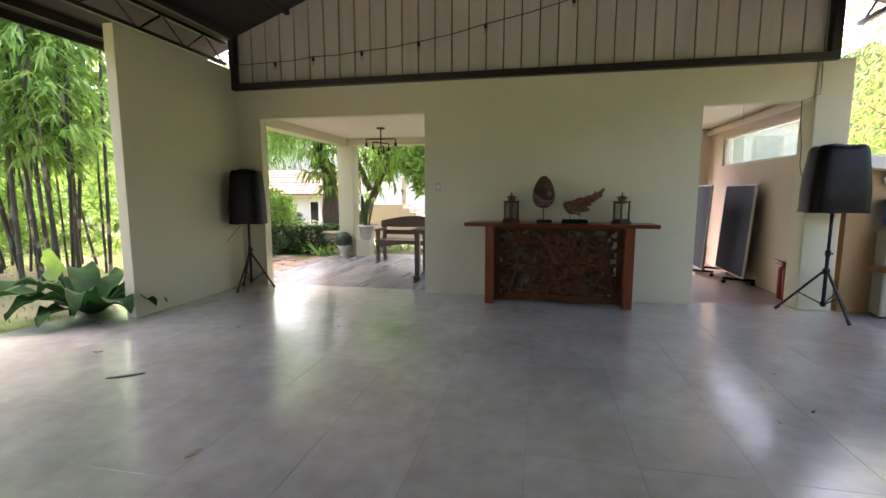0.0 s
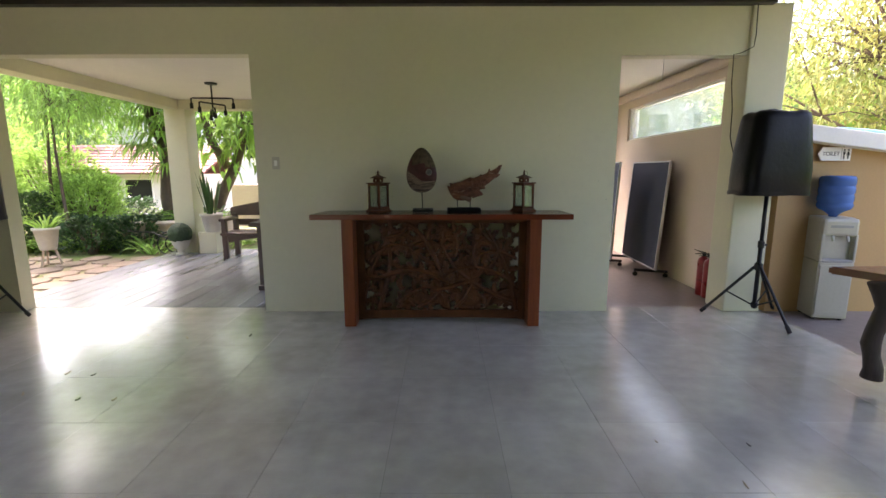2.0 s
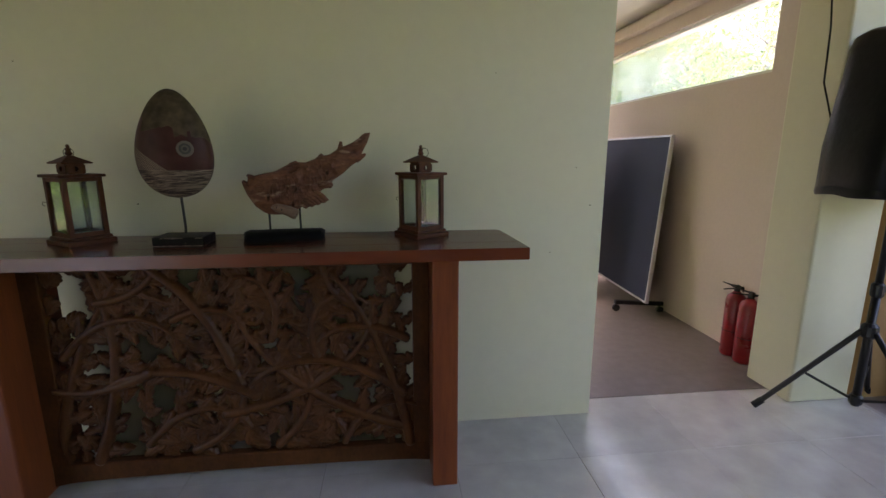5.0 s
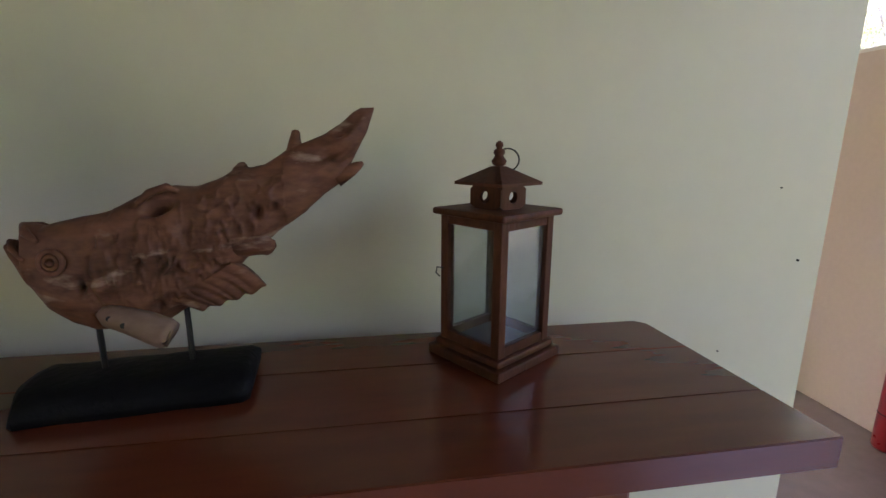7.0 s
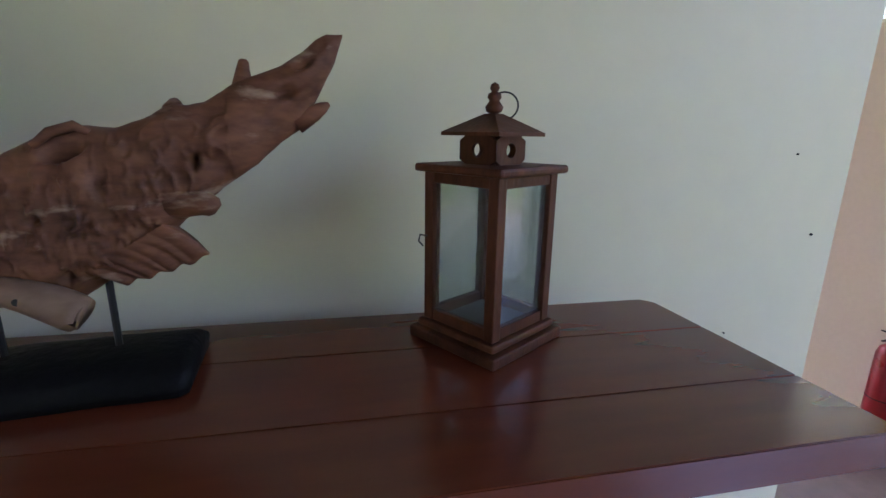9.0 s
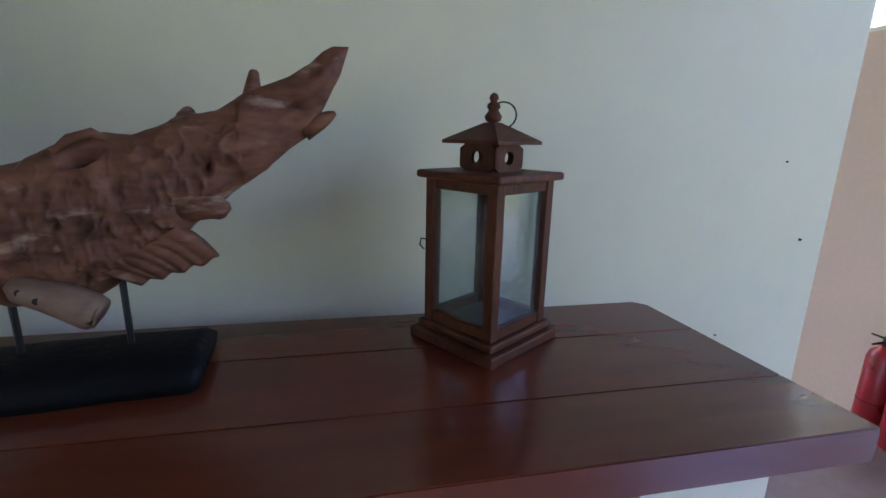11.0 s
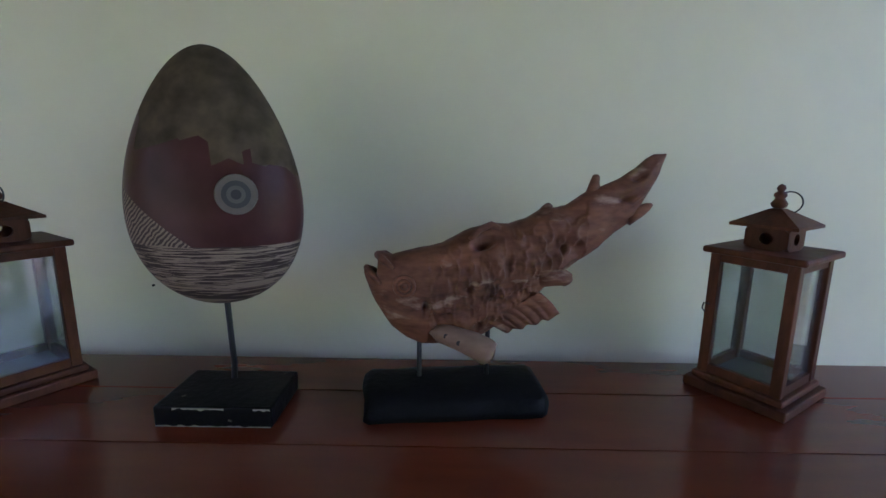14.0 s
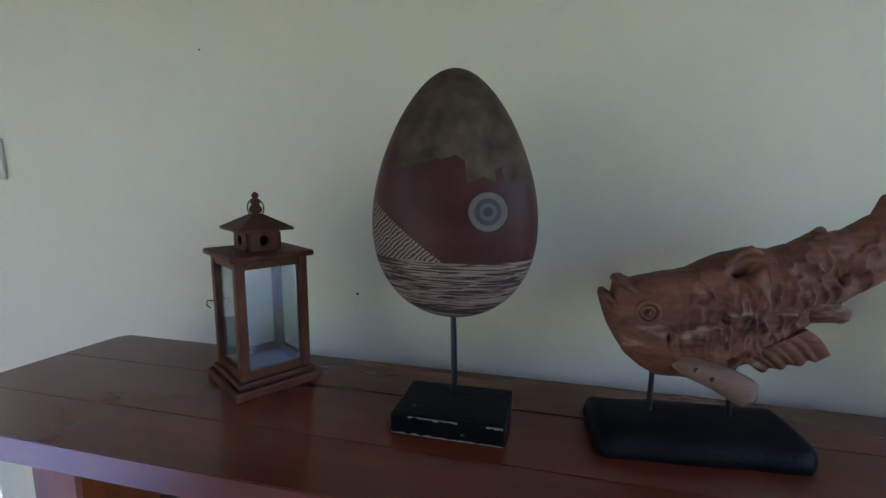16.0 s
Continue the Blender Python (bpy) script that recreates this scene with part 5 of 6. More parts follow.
dt = thing("side_table", "dark wooden veranda table", "table", "", pose(-0.95, 8.02, 0))
part("tabletop", abox(-0.58, 0.58, -0.38, 0.38, 0.76, 0.81, 0.008), M_BENCH, dt)
for x in (-0.48, 0.48):
    part("foot", abox(x - 0.05, x + 0.05, -0.34, 0.34, 0.0, 0.06, 0.008), M_BENCH, dt)
    for y in (-0.26, 0.26):
        part("leg", abox(x - 0.04, x + 0.04, y - 0.05, y + 0.05, 0.06, 0.76, 0.008), M_BENCH, dt)


def urn(name, label, m, s=1.0):
    t = thing(name, label, "planter", "", m)
    part("urn", alathe([(0.10 * s, 0), (0.10 * s, 0.025), (0.05 * s, 0.05), (0.045 * s, 0.08), (0.11 * s, 0.12), (0.15 * s, 0.2), (0.17 * s, 0.24), (0.17 * s, 0.255), (0.14 * s, 0.25), (0.12 * s, 0.22)], 28), M_POT, t, smooth=True)
    return t


u = urn("topiary_urn", "white cast stone urn", pose(-3.72, 10.06, -0.0), 0.9)
bm = bmesh.new()
bmesh.ops.create_icosphere(bm, subdivisions=4, radius=0.185, matrix=Matrix.Translation((-3.72, 10.06, 0.355)))
for v in bm.verts:
    d = v.co - Vector((-3.72, 10.06, 0.355))
    v.co += d.normalized() * 0.012 * noise.noise(v.co * 60)
tb_ = tagged(link("topiary_ball", bm, M_TOPIARY), "clipped dark green ball plant in the urn", "plant")
ped = tagged(link("plinth_block", abox(-3.47, -3.17, 10.16, 10.46, -0.01, 0.36, 0.008), M_WALL), "low cream plinth beside the column", "plinth")
pot = thing("plant_pot", "white tapered pot on the plinth", "planter", "", pose(-3.28, 10.29, 0.36))
part("pot", alathe([(0.11, 0), (0.12, 0.02), (0.165, 0.27), (0.185, 0.275), (0.185, 0.315), (0.16, 0.32), (0.15, 0.28)], 28), M_POT, pot, smooth=True)
sn = thing("snake_plant", "tall dark green sword-leaved plant in the pot", "plant", "", pose(-3.28, 10.29, 0.66))
bs = np.array([[0.05 * math.cos(i * 2.4), 0.05 * math.sin(i * 2.4), -0.04] for i in range(16)])
ws = np.array([[0.25 * math.cos(i * 2.4), 0.25 * math.sin(i * 2.4), 1.0] for i in range(16)])
strips("leaves", bs, ws, 0.75, 0.065, 0.0, M_LEAFD, sn)

# ---- garden ----
def tree(name, label, at, height, trunk_r, lean, spread, n_limb, crown, material, leaf_l, leaf_w, n_leaf, low=0.35, seed=1, droop=0.35, bark=None):
    """A tapered trunk, forking limbs and a crown of many single leaves."""
    r = random.Random(seed)
    t = thing(name, label, "tree", "", pose(*at))
    bm = bmesh.new()
    top = Vector((lean[0], lean[1], height * 0.62))
    pts = [Vector((0, 0, -0.1))] + [Vector((lean[0] * (i / 6) ** 1.4 + 0.06 * trunk_r * 8 * math.sin(i * 1.7 + seed), lean[1] * (i / 6) ** 1.4, height * 0.62 * i / 6)) for i in range(1, 7)]
    tube(bm, pts, [trunk_r * (1.25 - 0.13 * i) if i else trunk_r * 1.5 for i in range(7)], 12)
    ends = []
    for k in range(n_limb):
        u = r.uniform(low, 1.0)
        i = min(5, int(u * 6))
        p = pts[i].lerp(pts[i + 1], u * 6 - i)
        a = 2.4 * k + r.uniform(-0.4, 0.4)
        l = spread * r.uniform(0.55, 1.1)
        d = Vector((math.cos(a), math.sin(a), r.uniform(0.25, 0.95)))
        q = [p]
        for s in range(4):
            q.append(q[-1] + d * l / 4 + Vector((r.uniform(-1, 1), r.uniform(-1, 1), r.uniform(-0.6, 0.8))) * l * 0.07)
        tube(bm, q, [trunk_r * 0.42 * (1 - 0.2 * s) for s in range(5)], 7)
        ends += [q[2], q[3], q[4]]
        for s in range(4):
            e = q[r.randint(2, 4)] + Vector((r.gauss(0, 1), r.gauss(0, 1), r.gauss(0.2, 0.7))) * l * 0.3
            tube(bm, [q[2], (q[2] + e) / 2 + Vector((0, 0, 0.08)), e], [trunk_r * 0.2, trunk_r * 0.13, trunk_r * 0.06], 5)
            ends.append(e)
    part("trunk", bm, bark or M_BARK, t, smooth=True)
    c = np.array([list(ends[i]) for i in rng.integers(0, len(ends), n_leaf)])
    off = rng.normal(0, 1, (n_leaf, 3)) * np.array([crown, crown, crown * 0.75])
    base = c + off
    way = unit(off) * 0.8 + rng.normal(0, 0.5, (n_leaf, 3))
    leaves("crown", base, way, leaf_l, leaf_w, material, 0.2, droop, t)
    return t


def shrub(name, label, at, radius, height, n_leaf, material, leaf_l, leaf_w, category="shrub", droop=0.3):
    t = thing(name, label, category, "", pose(*at))
    bm = bmesh.new()
    for k in range(7):
        a = k * 0.9
        tube(bm, [(0.04 * math.cos(a), 0.04 * math.sin(a), -0.05), (radius * 0.3 * math.cos(a), radius * 0.3 * math.sin(a), height * 0.4), (radius * 0.6 * math.cos(a), radius * 0.6 * math.sin(a), height * 0.8)], [0.025, 0.018, 0.008], 6)
    part("stems", bm, M_BARK, t)
    ph, zz = rng.uniform(0, 6.283, n_leaf), rng.uniform(0.05, 1, n_leaf) ** 0.8
    rr = radius * (0.5 + 0.5 * rng.uniform(0, 1, n_leaf)) * np.sqrt(np.maximum(0.05, 1 - (zz - 0.35) ** 2 * 1.6)) * (1 + 0.3 * np.sin(ph * 3 + zz * 5))
    base = np.stack([rr * np.cos(ph), rr * np.sin(ph), zz * height], 1)
    way = np.stack([np.cos(ph), np.sin(ph), 0.5 + zz], 1) + rng.normal(0, 0.5, (n_leaf, 3))
    leaves("foliage", base, way, leaf_l, leaf_w, material, 0.2, droop, t)
    return t


def tuft(name, label, at, n, length, width, droop, material, spread=0.15, tilt=0.7, category="plant"):
    t = thing(name, label, category, "", pose(*at))
    ph = rng.uniform(0, 6.283, n)
    base = np.stack([spread * np.cos(ph) * rng.uniform(0, 1, n), spread * np.sin(ph) * rng.uniform(0, 1, n), np.zeros(n) - 0.02], 1)
    way = np.stack([np.cos(ph) * tilt, np.sin(ph) * tilt, np.ones(n) * rng.uniform(0.6, 1.2, n)], 1)
    strips("leaves", base, way, length, width, droop, material, t)
    return t


# bamboo clump
def bamboo(at, culms, spread, height, seed):
    r = random.Random(seed)
    t = thing("bamboo_clump", "tall clump of dark bamboo culms with drooping green leaves", "bamboo", "bamboo clumps", pose(*at))
    tips = []
    for k in range(culms):
        a, d = r.uniform(0, 6.283), spread * math.sqrt(r.uniform(0, 1))
        x, y = d * math.cos(a), d * math.sin(a)
        lx, ly = r.gauss(0, 0.06), r.gauss(0, 0.06)
        h = height * r.uniform(0.75, 1.1)
        rad = r.uniform(0.022, 0.042)
        pts, rs = [], []
        n = 12
        for i in range(n):
            z = h * i / n
            c = (x + lx * z + 0.012 * z * z * lx * 4, y + ly * z, z - 0.05)
            pts += [c, (c[0], c[1], c[2] + 0.02), (c[0], c[1], c[2] + 0.04)]
            rr = rad * (1 - 0.6 * i / n)
            rs += [rr, rr * 1.22, rr]
        part("culm", atube(pts, rs, 8), M_BAMBOO, t, smooth=True)
        for i in range(n * 3 // 3):
            if i / n > 0.25:
                tips.append((pts[i * 3], i / n))
    cen, ways = [], []
    for (p, u) in tips:
        for b in range(int(6 + 12 * u)):
            a = r.uniform(0, 6.283)
            rad = r.uniform(0.15, 0.9)
            c = Vector(p) + Vector((math.cos(a) * rad, math.sin(a) * rad, r.uniform(-0.1, 0.35)))
            aim = Vector((math.cos(a), math.sin(a), -0.35))
            for q in range(7):
                cen.append(tuple(c))
                ways.append((aim.x + r.gauss(0, 0.5), aim.y + r.gauss(0, 0.5), aim.z + r.gauss(0, 0.35)))
    leaves("foliage", np.array(cen), np.array(ways), 0.34, 0.055, M_LEAFB, 0.15, 0.3, t)


bamboo((-7.3, 7.0, ground_z(-7, 7)), 11, 0.75, 7.0, 3)
bamboo((-8.6, 7.6, ground_z(-8, 7)), 10, 0.8, 7.5, 5)
bamboo((-10.2, 7.0, ground_z(-10, 7)), 9, 1.0, 7.5, 8)

# bird's nest fern by the wing wall
def nest_fern(at):
    t = thing("nest_fern", "large bird's nest fern with broad wavy dark leaves", "fern", "", pose(*at))
    r = random.Random(4)
    for k in range(15):
        a = radians(30 + 24 * k + r.uniform(-8, 8))
        L, W, rise = r.uniform(0.75, 1.1), r.uniform(0.11, 0.17), r.uniform(0.55, 1.35)
        bm = bmesh.new()
        rows = []
        for i in range(15):
            u = i / 14
            d = L * u
            z = rise * L * u * (1.25 - 0.95 * u * u)
            c = Vector((math.cos(a) * d, math.sin(a) * d, 0.02 + z * 0.75))
            s = Vector((-math.sin(a), math.cos(a), 0))
            w = W * math.sin(math.pi * min(1.0, 0.1 + 0.88 * u)) ** 0.7
            wave = 0.03 * math.sin(u * 22 + k)
            rows.append([bm.verts.new(c - s * w + Vector((0, 0, 0.05 + wave))), bm.verts.new(c - s * w * 0.5 + Vector((0, 0, 0.02 + wave * 0.4))), bm.verts.new(c), bm.verts.new(c + s * w * 0.5 + Vector((0, 0, 0.02 - wave * 0.4))), bm.verts.new(c + s * w + Vector((0, 0, 0.05 - wave)))])
        for p_, q_ in zip(rows, rows[1:]):
            for j in range(4):
                bm.faces.new((p_[j], p_[j + 1], q_[j + 1], q_[j]))
        part("leaf", bm, M_FERNL, t, smooth=True)


nest_fern((-4.62, 5.0, -0.06))

taro = thing("taro_plant", "single broad bright green taro leaf beside the fern", "plant", "", pose(-4.95, 5.0, -0.06))
part("stalk", atube([(0, 0, 0), (0.03, -0.03, 0.3), (0.0, -0.12, 0.6)], [0.016, 0.012, 0.008], 8), M_LEAFD, taro)
bm = bmesh.new()
rows = []
for i in range(13):
    u = i / 12
    w = 0.19 * math.sin(math.pi * (0.08 + 0.9 * u)) ** 0.65
    p0 = Vector((0.32 * (u - 0.35), -0.13 - 0.03 * u, 0.60 + 0.05 * math.sin(3 * u)))
    rows.append([bm.verts.new(p0 + Vector((0.0, -0.06 * k * k, 0.98 * w * k))) for k in (-1, -0.5, 0, 0.5, 1)])
for p_, q_ in zip(rows, rows[1:]):
    for j in range(4):
        bm.faces.new((p_[j], p_[j + 1], q_[j + 1], q_[j]))
part("leaf", bm, M_LEAF, taro, smooth=True)

# small specks and nails on the end wall, crumbs on the floor
for x, z, r_ in ((1.8, 1.72, 0.004), (-0.18, 1.73, 0.0035), (0.22, 1.15, 0.006), (0.55, 1.34, 0.004), (2.28, 1.12, 0.006), (2.09, 0.89, 0.004), (2.2, 1.3, 0.004)):
    tagged(link("nail", atube([(x, WY - 0.004, z), (x, WY + 0.004, z)], [r_ * 0.45, r_ * 0.5], 7), M_RUBBER), "small dark nail stub in the plaster", "nail", "nails in the wall")
cr = random.Random(6)
for k in range(26):
    x, y = (cr.uniform(1.6, 3.3), cr.uniform(2.9, 4.6)) if k < 16 else (cr.uniform(-2.6, -0.9), cr.uniform(4.6, 6.3))
    litter("dry_crumb", "tiny dry leaf crumb on the floor", x, y, cr.uniform(0.015, 0.045), cr.uniform(0.006, 0.016), cr.uniform(0, 180), M_ROOTLEG if k % 2 else M_DRY)

# tree in the round planter, with ferns and hanging plants on it
pl = thing("round_planter", "low round beige planter wall", "planter", "", pose(-4.9, 12.1, ground_z(-5, 12)))
part("planter_wall", alathe([(1.05, 0), (1.05, 0.44), (1.10, 0.45), (1.12, 0.50), (1.08, 0.53), (0.92, 0.53), (0.9, 0.46), (0.01, 0.45)], 40), M_BEIGE, pl, smooth=False)
tree("garden_tree", "old leaning tree with dark trunk and light green leaves", (-4.9, 12.2, 0.35), 5.0, 0.2, (-0.75, 0.3), 1.5, 9, 0.36, M_LEAF, 0.2, 0.07, 2300, 0.7, 3)
for k, (x, y, z) in enumerate(((-5.15, 12.0, 2.1), (-4.9, 11.95, 1.5), (-5.25, 12.15, 2.7), (-4.7, 11.9, 2.4), (-5.05, 11.9, 1.8), (-5.3, 12.0, 2.4), (-4.8, 11.9, 2.9), (-5.5, 12.1, 1.9), (-5.5, 12.2, 2.9))):
    tuft("epiphyte_fern", "bright green fern growing on the trunk", (x, y, z), 46, 0.7, 0.05, 1.1, M_LEAF, 0.12, 0.9, "fern")
for k in range(9):
    a = 0.7 * k
    tuft("planter_plant", "leafy green plant in the round planter", (-4.9 + 0.7 * math.cos(a), 12.1 + 0.7 * math.sin(a), 0.38), 44, 0.62, 0.07, 0.45, M_LEAFD if k % 3 == 1 else M_LEAF, 0.25, 0.8)

# second tree and broad-leaved growth beyond the column
fork = tree("garden_tree", "leaning forked tree with broad dark green leaves", (-4.62, 13.0, ground_z(-4.6, 13.0)), 5.0, 0.13, (1.25, 0.3), 1.7, 9, 0.42, M_LEAF, 0.24, 0.10, 3000, 0.62, 9, 0.5)
fz = -ground_z(-4.6, 13.0)
part("limb", atube([(0.42, 0.0, 1.45 + fz), (0.28, -0.02, 1.75 + fz), (0.1, -0.03, 2.12 + fz), (-0.02, 0.0, 2.6 + fz), (-0.1, 0.1, 3.3 + fz)], [0.085, 0.09, 0.08, 0.07, 0.05], 10), M_BARK, fork, smooth=True)
shrub("broadleaf_bush", "broad-leaved green climber hanging by the veranda", (-2.1, 12.3, 1.1), 0.75, 1.9, 1500, M_LEAF, 0.24, 0.11)
shrub("broadleaf_bush", "broad-leaved green climber hanging by the veranda", (-1.0, 12.0, 0.9), 0.8, 2.0, 1500, M_LEAFD, 0.22, 0.10)
for k, (x, y) in enumerate(((-2.9, 12.0), (-2.2, 11.6), (-1.4, 11.7), (-0.6, 11.6), (-3.4, 11.6))):
    tuft("border_plant", "green strappy border plant", (x, y, ground_z(x, y)), 40, 0.6, 0.05, 0.6, M_LEAF, 0.2, 0.8)

# shrubs and lilies along the left of the veranda
for x, y, r_, h, m_, ll, lw, nl in ((-7.0, 12.2, 0.7, 1.5, M_LEAF, 0.16, 0.05, 2400), (-8.0, 12.8, 0.9, 1.9, M_LEAF, 0.18, 0.05, 2600), (-6.6, 11.9, 0.75, 1.35, M_LEAFB, 0.17, 0.045, 2800), (-7.4, 11.2, 0.7, 1.0, M_LEAFD, 0.16, 0.05, 2400), (-9.4, 12.4, 1.1, 2.4, M_LEAF, 0.18, 0.05, 3000),
                             (-11.5, 14.5, 1.5, 3.2, M_LEAF, 0.2, 0.06, 3200), (-9.0, 16.5, 0.9, 0.8, M_LEAFD, 0.2, 0.07, 1200)):
    shrub("garden_shrub", "bright green leafy garden shrub", (x, y, ground_z(x, y)), r_, h, nl, m_, ll, lw)
for k in range(16):
    x, y = -4.5 - 3.0 * ((k * 0.618) % 1), 10.5 + 0.9 * ((k * 0.383) % 1)
    tuft("lily_clump", "arching green lily leaves in the border", (x, y, ground_z(x, y)), 50, 0.8, 0.05, 0.5, M_LEAF if k % 2 else M_LEAFB, 0.18, 0.7)
tree("slender_tree", "slender tree with feathery light leaves", (-7.9, 13.0, ground_z(-7, 13)), 6.0, 0.035, (0.3, 0.1), 1.5, 14, 0.4, M_LEAFB, 0.16, 0.03, 5000, 0.65, 5, 0.5)
tree("slender_tree", "slender tree with feathery light leaves", (-6.2, 10.8, ground_z(-6, 10.6)), 5.4, 0.026, (-0.3, 0.3), 1.1, 12, 0.33, M_LEAFB, 0.18, 0.03, 4200, 0.66, 6, 0.5)
for x, y in ((-5.6, 10.55), (-6.5, 11.0), (-5.0, 10.9)):
    shrub("low_shrub", "low dark green shrub in the border", (x, y, ground_z(x, y)), 0.42, 0.62, 900, M_LEAFD, 0.13, 0.05)
gp = thing("garden_planter", "cream tapered planter on a small wooden stand", "planter", "", pose(-5.35, 9.35, -0.05))
part("pot", alathe([(0.10, 0.26), (0.11, 0.28), (0.155, 0.56), (0.175, 0.565), (0.175, 0.60), (0.15, 0.605), (0.14, 0.56)], 24), M_POT, gp, smooth=True)
for k in range(3):
    a = 2.1 * k + 0.4
    part("stand_leg", atube([(0.08 * math.cos(a), 0.08 * math.sin(a), 0.27), (0.15 * math.cos(a), 0.15 * math.sin(a), 0.0)], 0.016, 8), M_BEIGE, gp)
tuft("spider_plant", "light green strappy plant in the cream planter", (-5.35, 9.35, 0.52), 60, 0.55, 0.035, 0.5, M_LEAF, 0.1, 0.55)

tree("slender_tree", "slender tree with feathery light leaves", (-7.2, 11.7, ground_z(-7, 12)), 6.6, 0.03, (0.4, -0.2), 1.6, 14, 0.42, M_LEAFB, 0.18, 0.03, 6000, 0.5, 15, 0.5)
# wheel-like scrap by the urn
wc = thing("garden_ornament", "dark rusty iron garden ornament with hoops", "garden ornament", "", pose(-4.1, 10.35, ground_z(-4, 10.3)))
for k in range(3):
    bm = bmesh.new()
    torus(bm, 0.2 - 0.03 * k, 0.012, Matrix.Translation((0.12 * k, 0.03 * k, 0.22)) @ Matrix.Rotation(radians(80), 4, "X") @ Matrix.Rotation(radians(25 * k), 4, "Y"), 28, 6)
    part("hoop", bm, M_BLKSTEEL, wc)
part("bar", atube([(-0.75, 0.1, 0.42), (-0.3, 0.05, 0.4), (0.0, 0, 0.3), (0.2, 0.0, 0.1)], 0.015, 8), M_BLKSTEEL, wc)

# far plants behind everything, all round
def far_green(name, label, x0, x1, y0, y1, h, n, material, leaf_l, leaf_w, zb=0.0):
    base = np.stack([rng.uniform(x0, x1, n), rng.uniform(y0, y1, n), np.zeros(n)], 1)
    hh = h * (0.65 + 0.35 * np.sin(base[:, 0] * 0.9 + base[:, 1] * 0.6) * np.cos(base[:, 0] * 0.37))
    base[:, 2] = zb - 0.5 + hh * rng.uniform(0, 1, n) ** 0.8
    ob = leaves(name, base, rng.normal(0, 1, (n, 3)), leaf_l, leaf_w, material, 0.2, 0.3)
    return tagged(ob, label, "trees", "", "stuff")


far_green("far_trees", "dense green trees behind the bamboo", -20, -12, -2, 14, 9, 16000, M_LEAF, 0.45, 0.16)
far_green("far_trees", "dense green trees behind the house", -34, -18, 14, 34, 11, 9000, M_LEAF, 0.6, 0.25)
far_green("far_trees", "dark green trees behind the lawn", -24, -19, -6, 16, 9, 9000, M_LEAFD, 0.6, 0.25)
far_green("far_trees", "yellow green trees beyond the outbuilding", 9, 17, 12, 22, 4.5, 3500, M_LEAFY, 0.3, 0.12)
far_green("far_trees", "green trees beyond the side pavement", 11, 18, -6, 10, 6.5, 4500, M_LEAF, 0.5, 0.18)
far_green("far_trees", "green trees outside the strip window", 8.0, 12, 9.8, 16, 5.2, 7500, M_LEAF, 0.28, 0.1)
far_green("undergrowth", "low green undergrowth below the bamboo", -14, -9.3, 5, 12, 1.0, 6000, M_LEAF, 0.3, 0.06)
tree("yellow_leaved_tree", "spreading tree with yellow green leaves", (8.4, 9.8, -0.1), 8.2, 0.09, (-0.3, 0.2), 2.6, 24, 0.62, M_LEAFY, 0.115, 0.048, 19000, 0.2, 12, 0.4)
tree("yellow_leaved_tree", "spreading tree with yellow green leaves", (10.0, 11.0, -0.1), 9.0, 0.11, (0.3, 0.2), 2.8, 22, 0.75, M_LEAFY, 0.12, 0.05, 14000, 0.2, 13, 0.4)
for k, (x, y) in enumerate(((6.2, 7.6), (6.9, 8.4), (7.6, 7.4), (6.0, 8.9), (8.3, 8.6))):
    tuft("palm_plant", "young green palm with feathery fronds", (x, y, -0.08), 70, 1.0, 0.04, 0.7, M_LEAF, 0.15, 0.8, "palm")

# hanging vines before the white house
for k, (x, y, z) in enumerate(((-3.0, 12.6, 2.5), (-2.3, 12.9, 2.7), (-1.7, 12.4, 2.4), (-3.5, 13.0, 2.2))):
    tuft("hanging_vine", "green hanging leaves before the stair", (x, y, z), 60, 0.8, 0.06, 1.5, M_LEAF, 0.3, 0.9, "vine")

# grass tufts on the lawn
n = 9000
gxs, gys = rng.uniform(-13, -4.9, n), rng.uniform(1.5, 12, n)
keep = ~((gxs > -5.9) & (gys > 6.6) & (gys < 10.2))
gxs, gys = gxs[keep], gys[keep]
gb = np.stack([gxs, gys, np.array([ground_z(a, b) - 0.01 for a, b in zip(gxs, gys)])], 1)
gw = np.stack([rng.normal(0, 0.5, len(gxs)), rng.normal(0, 0.5, len(gxs)), np.ones(len(gxs))], 1)
tagged(strips("grass", gb, gw, 0.09, 0.012, 0.4, M_GRASS, None, 3), "short uneven lawn grass", "grass", "", "stuff")

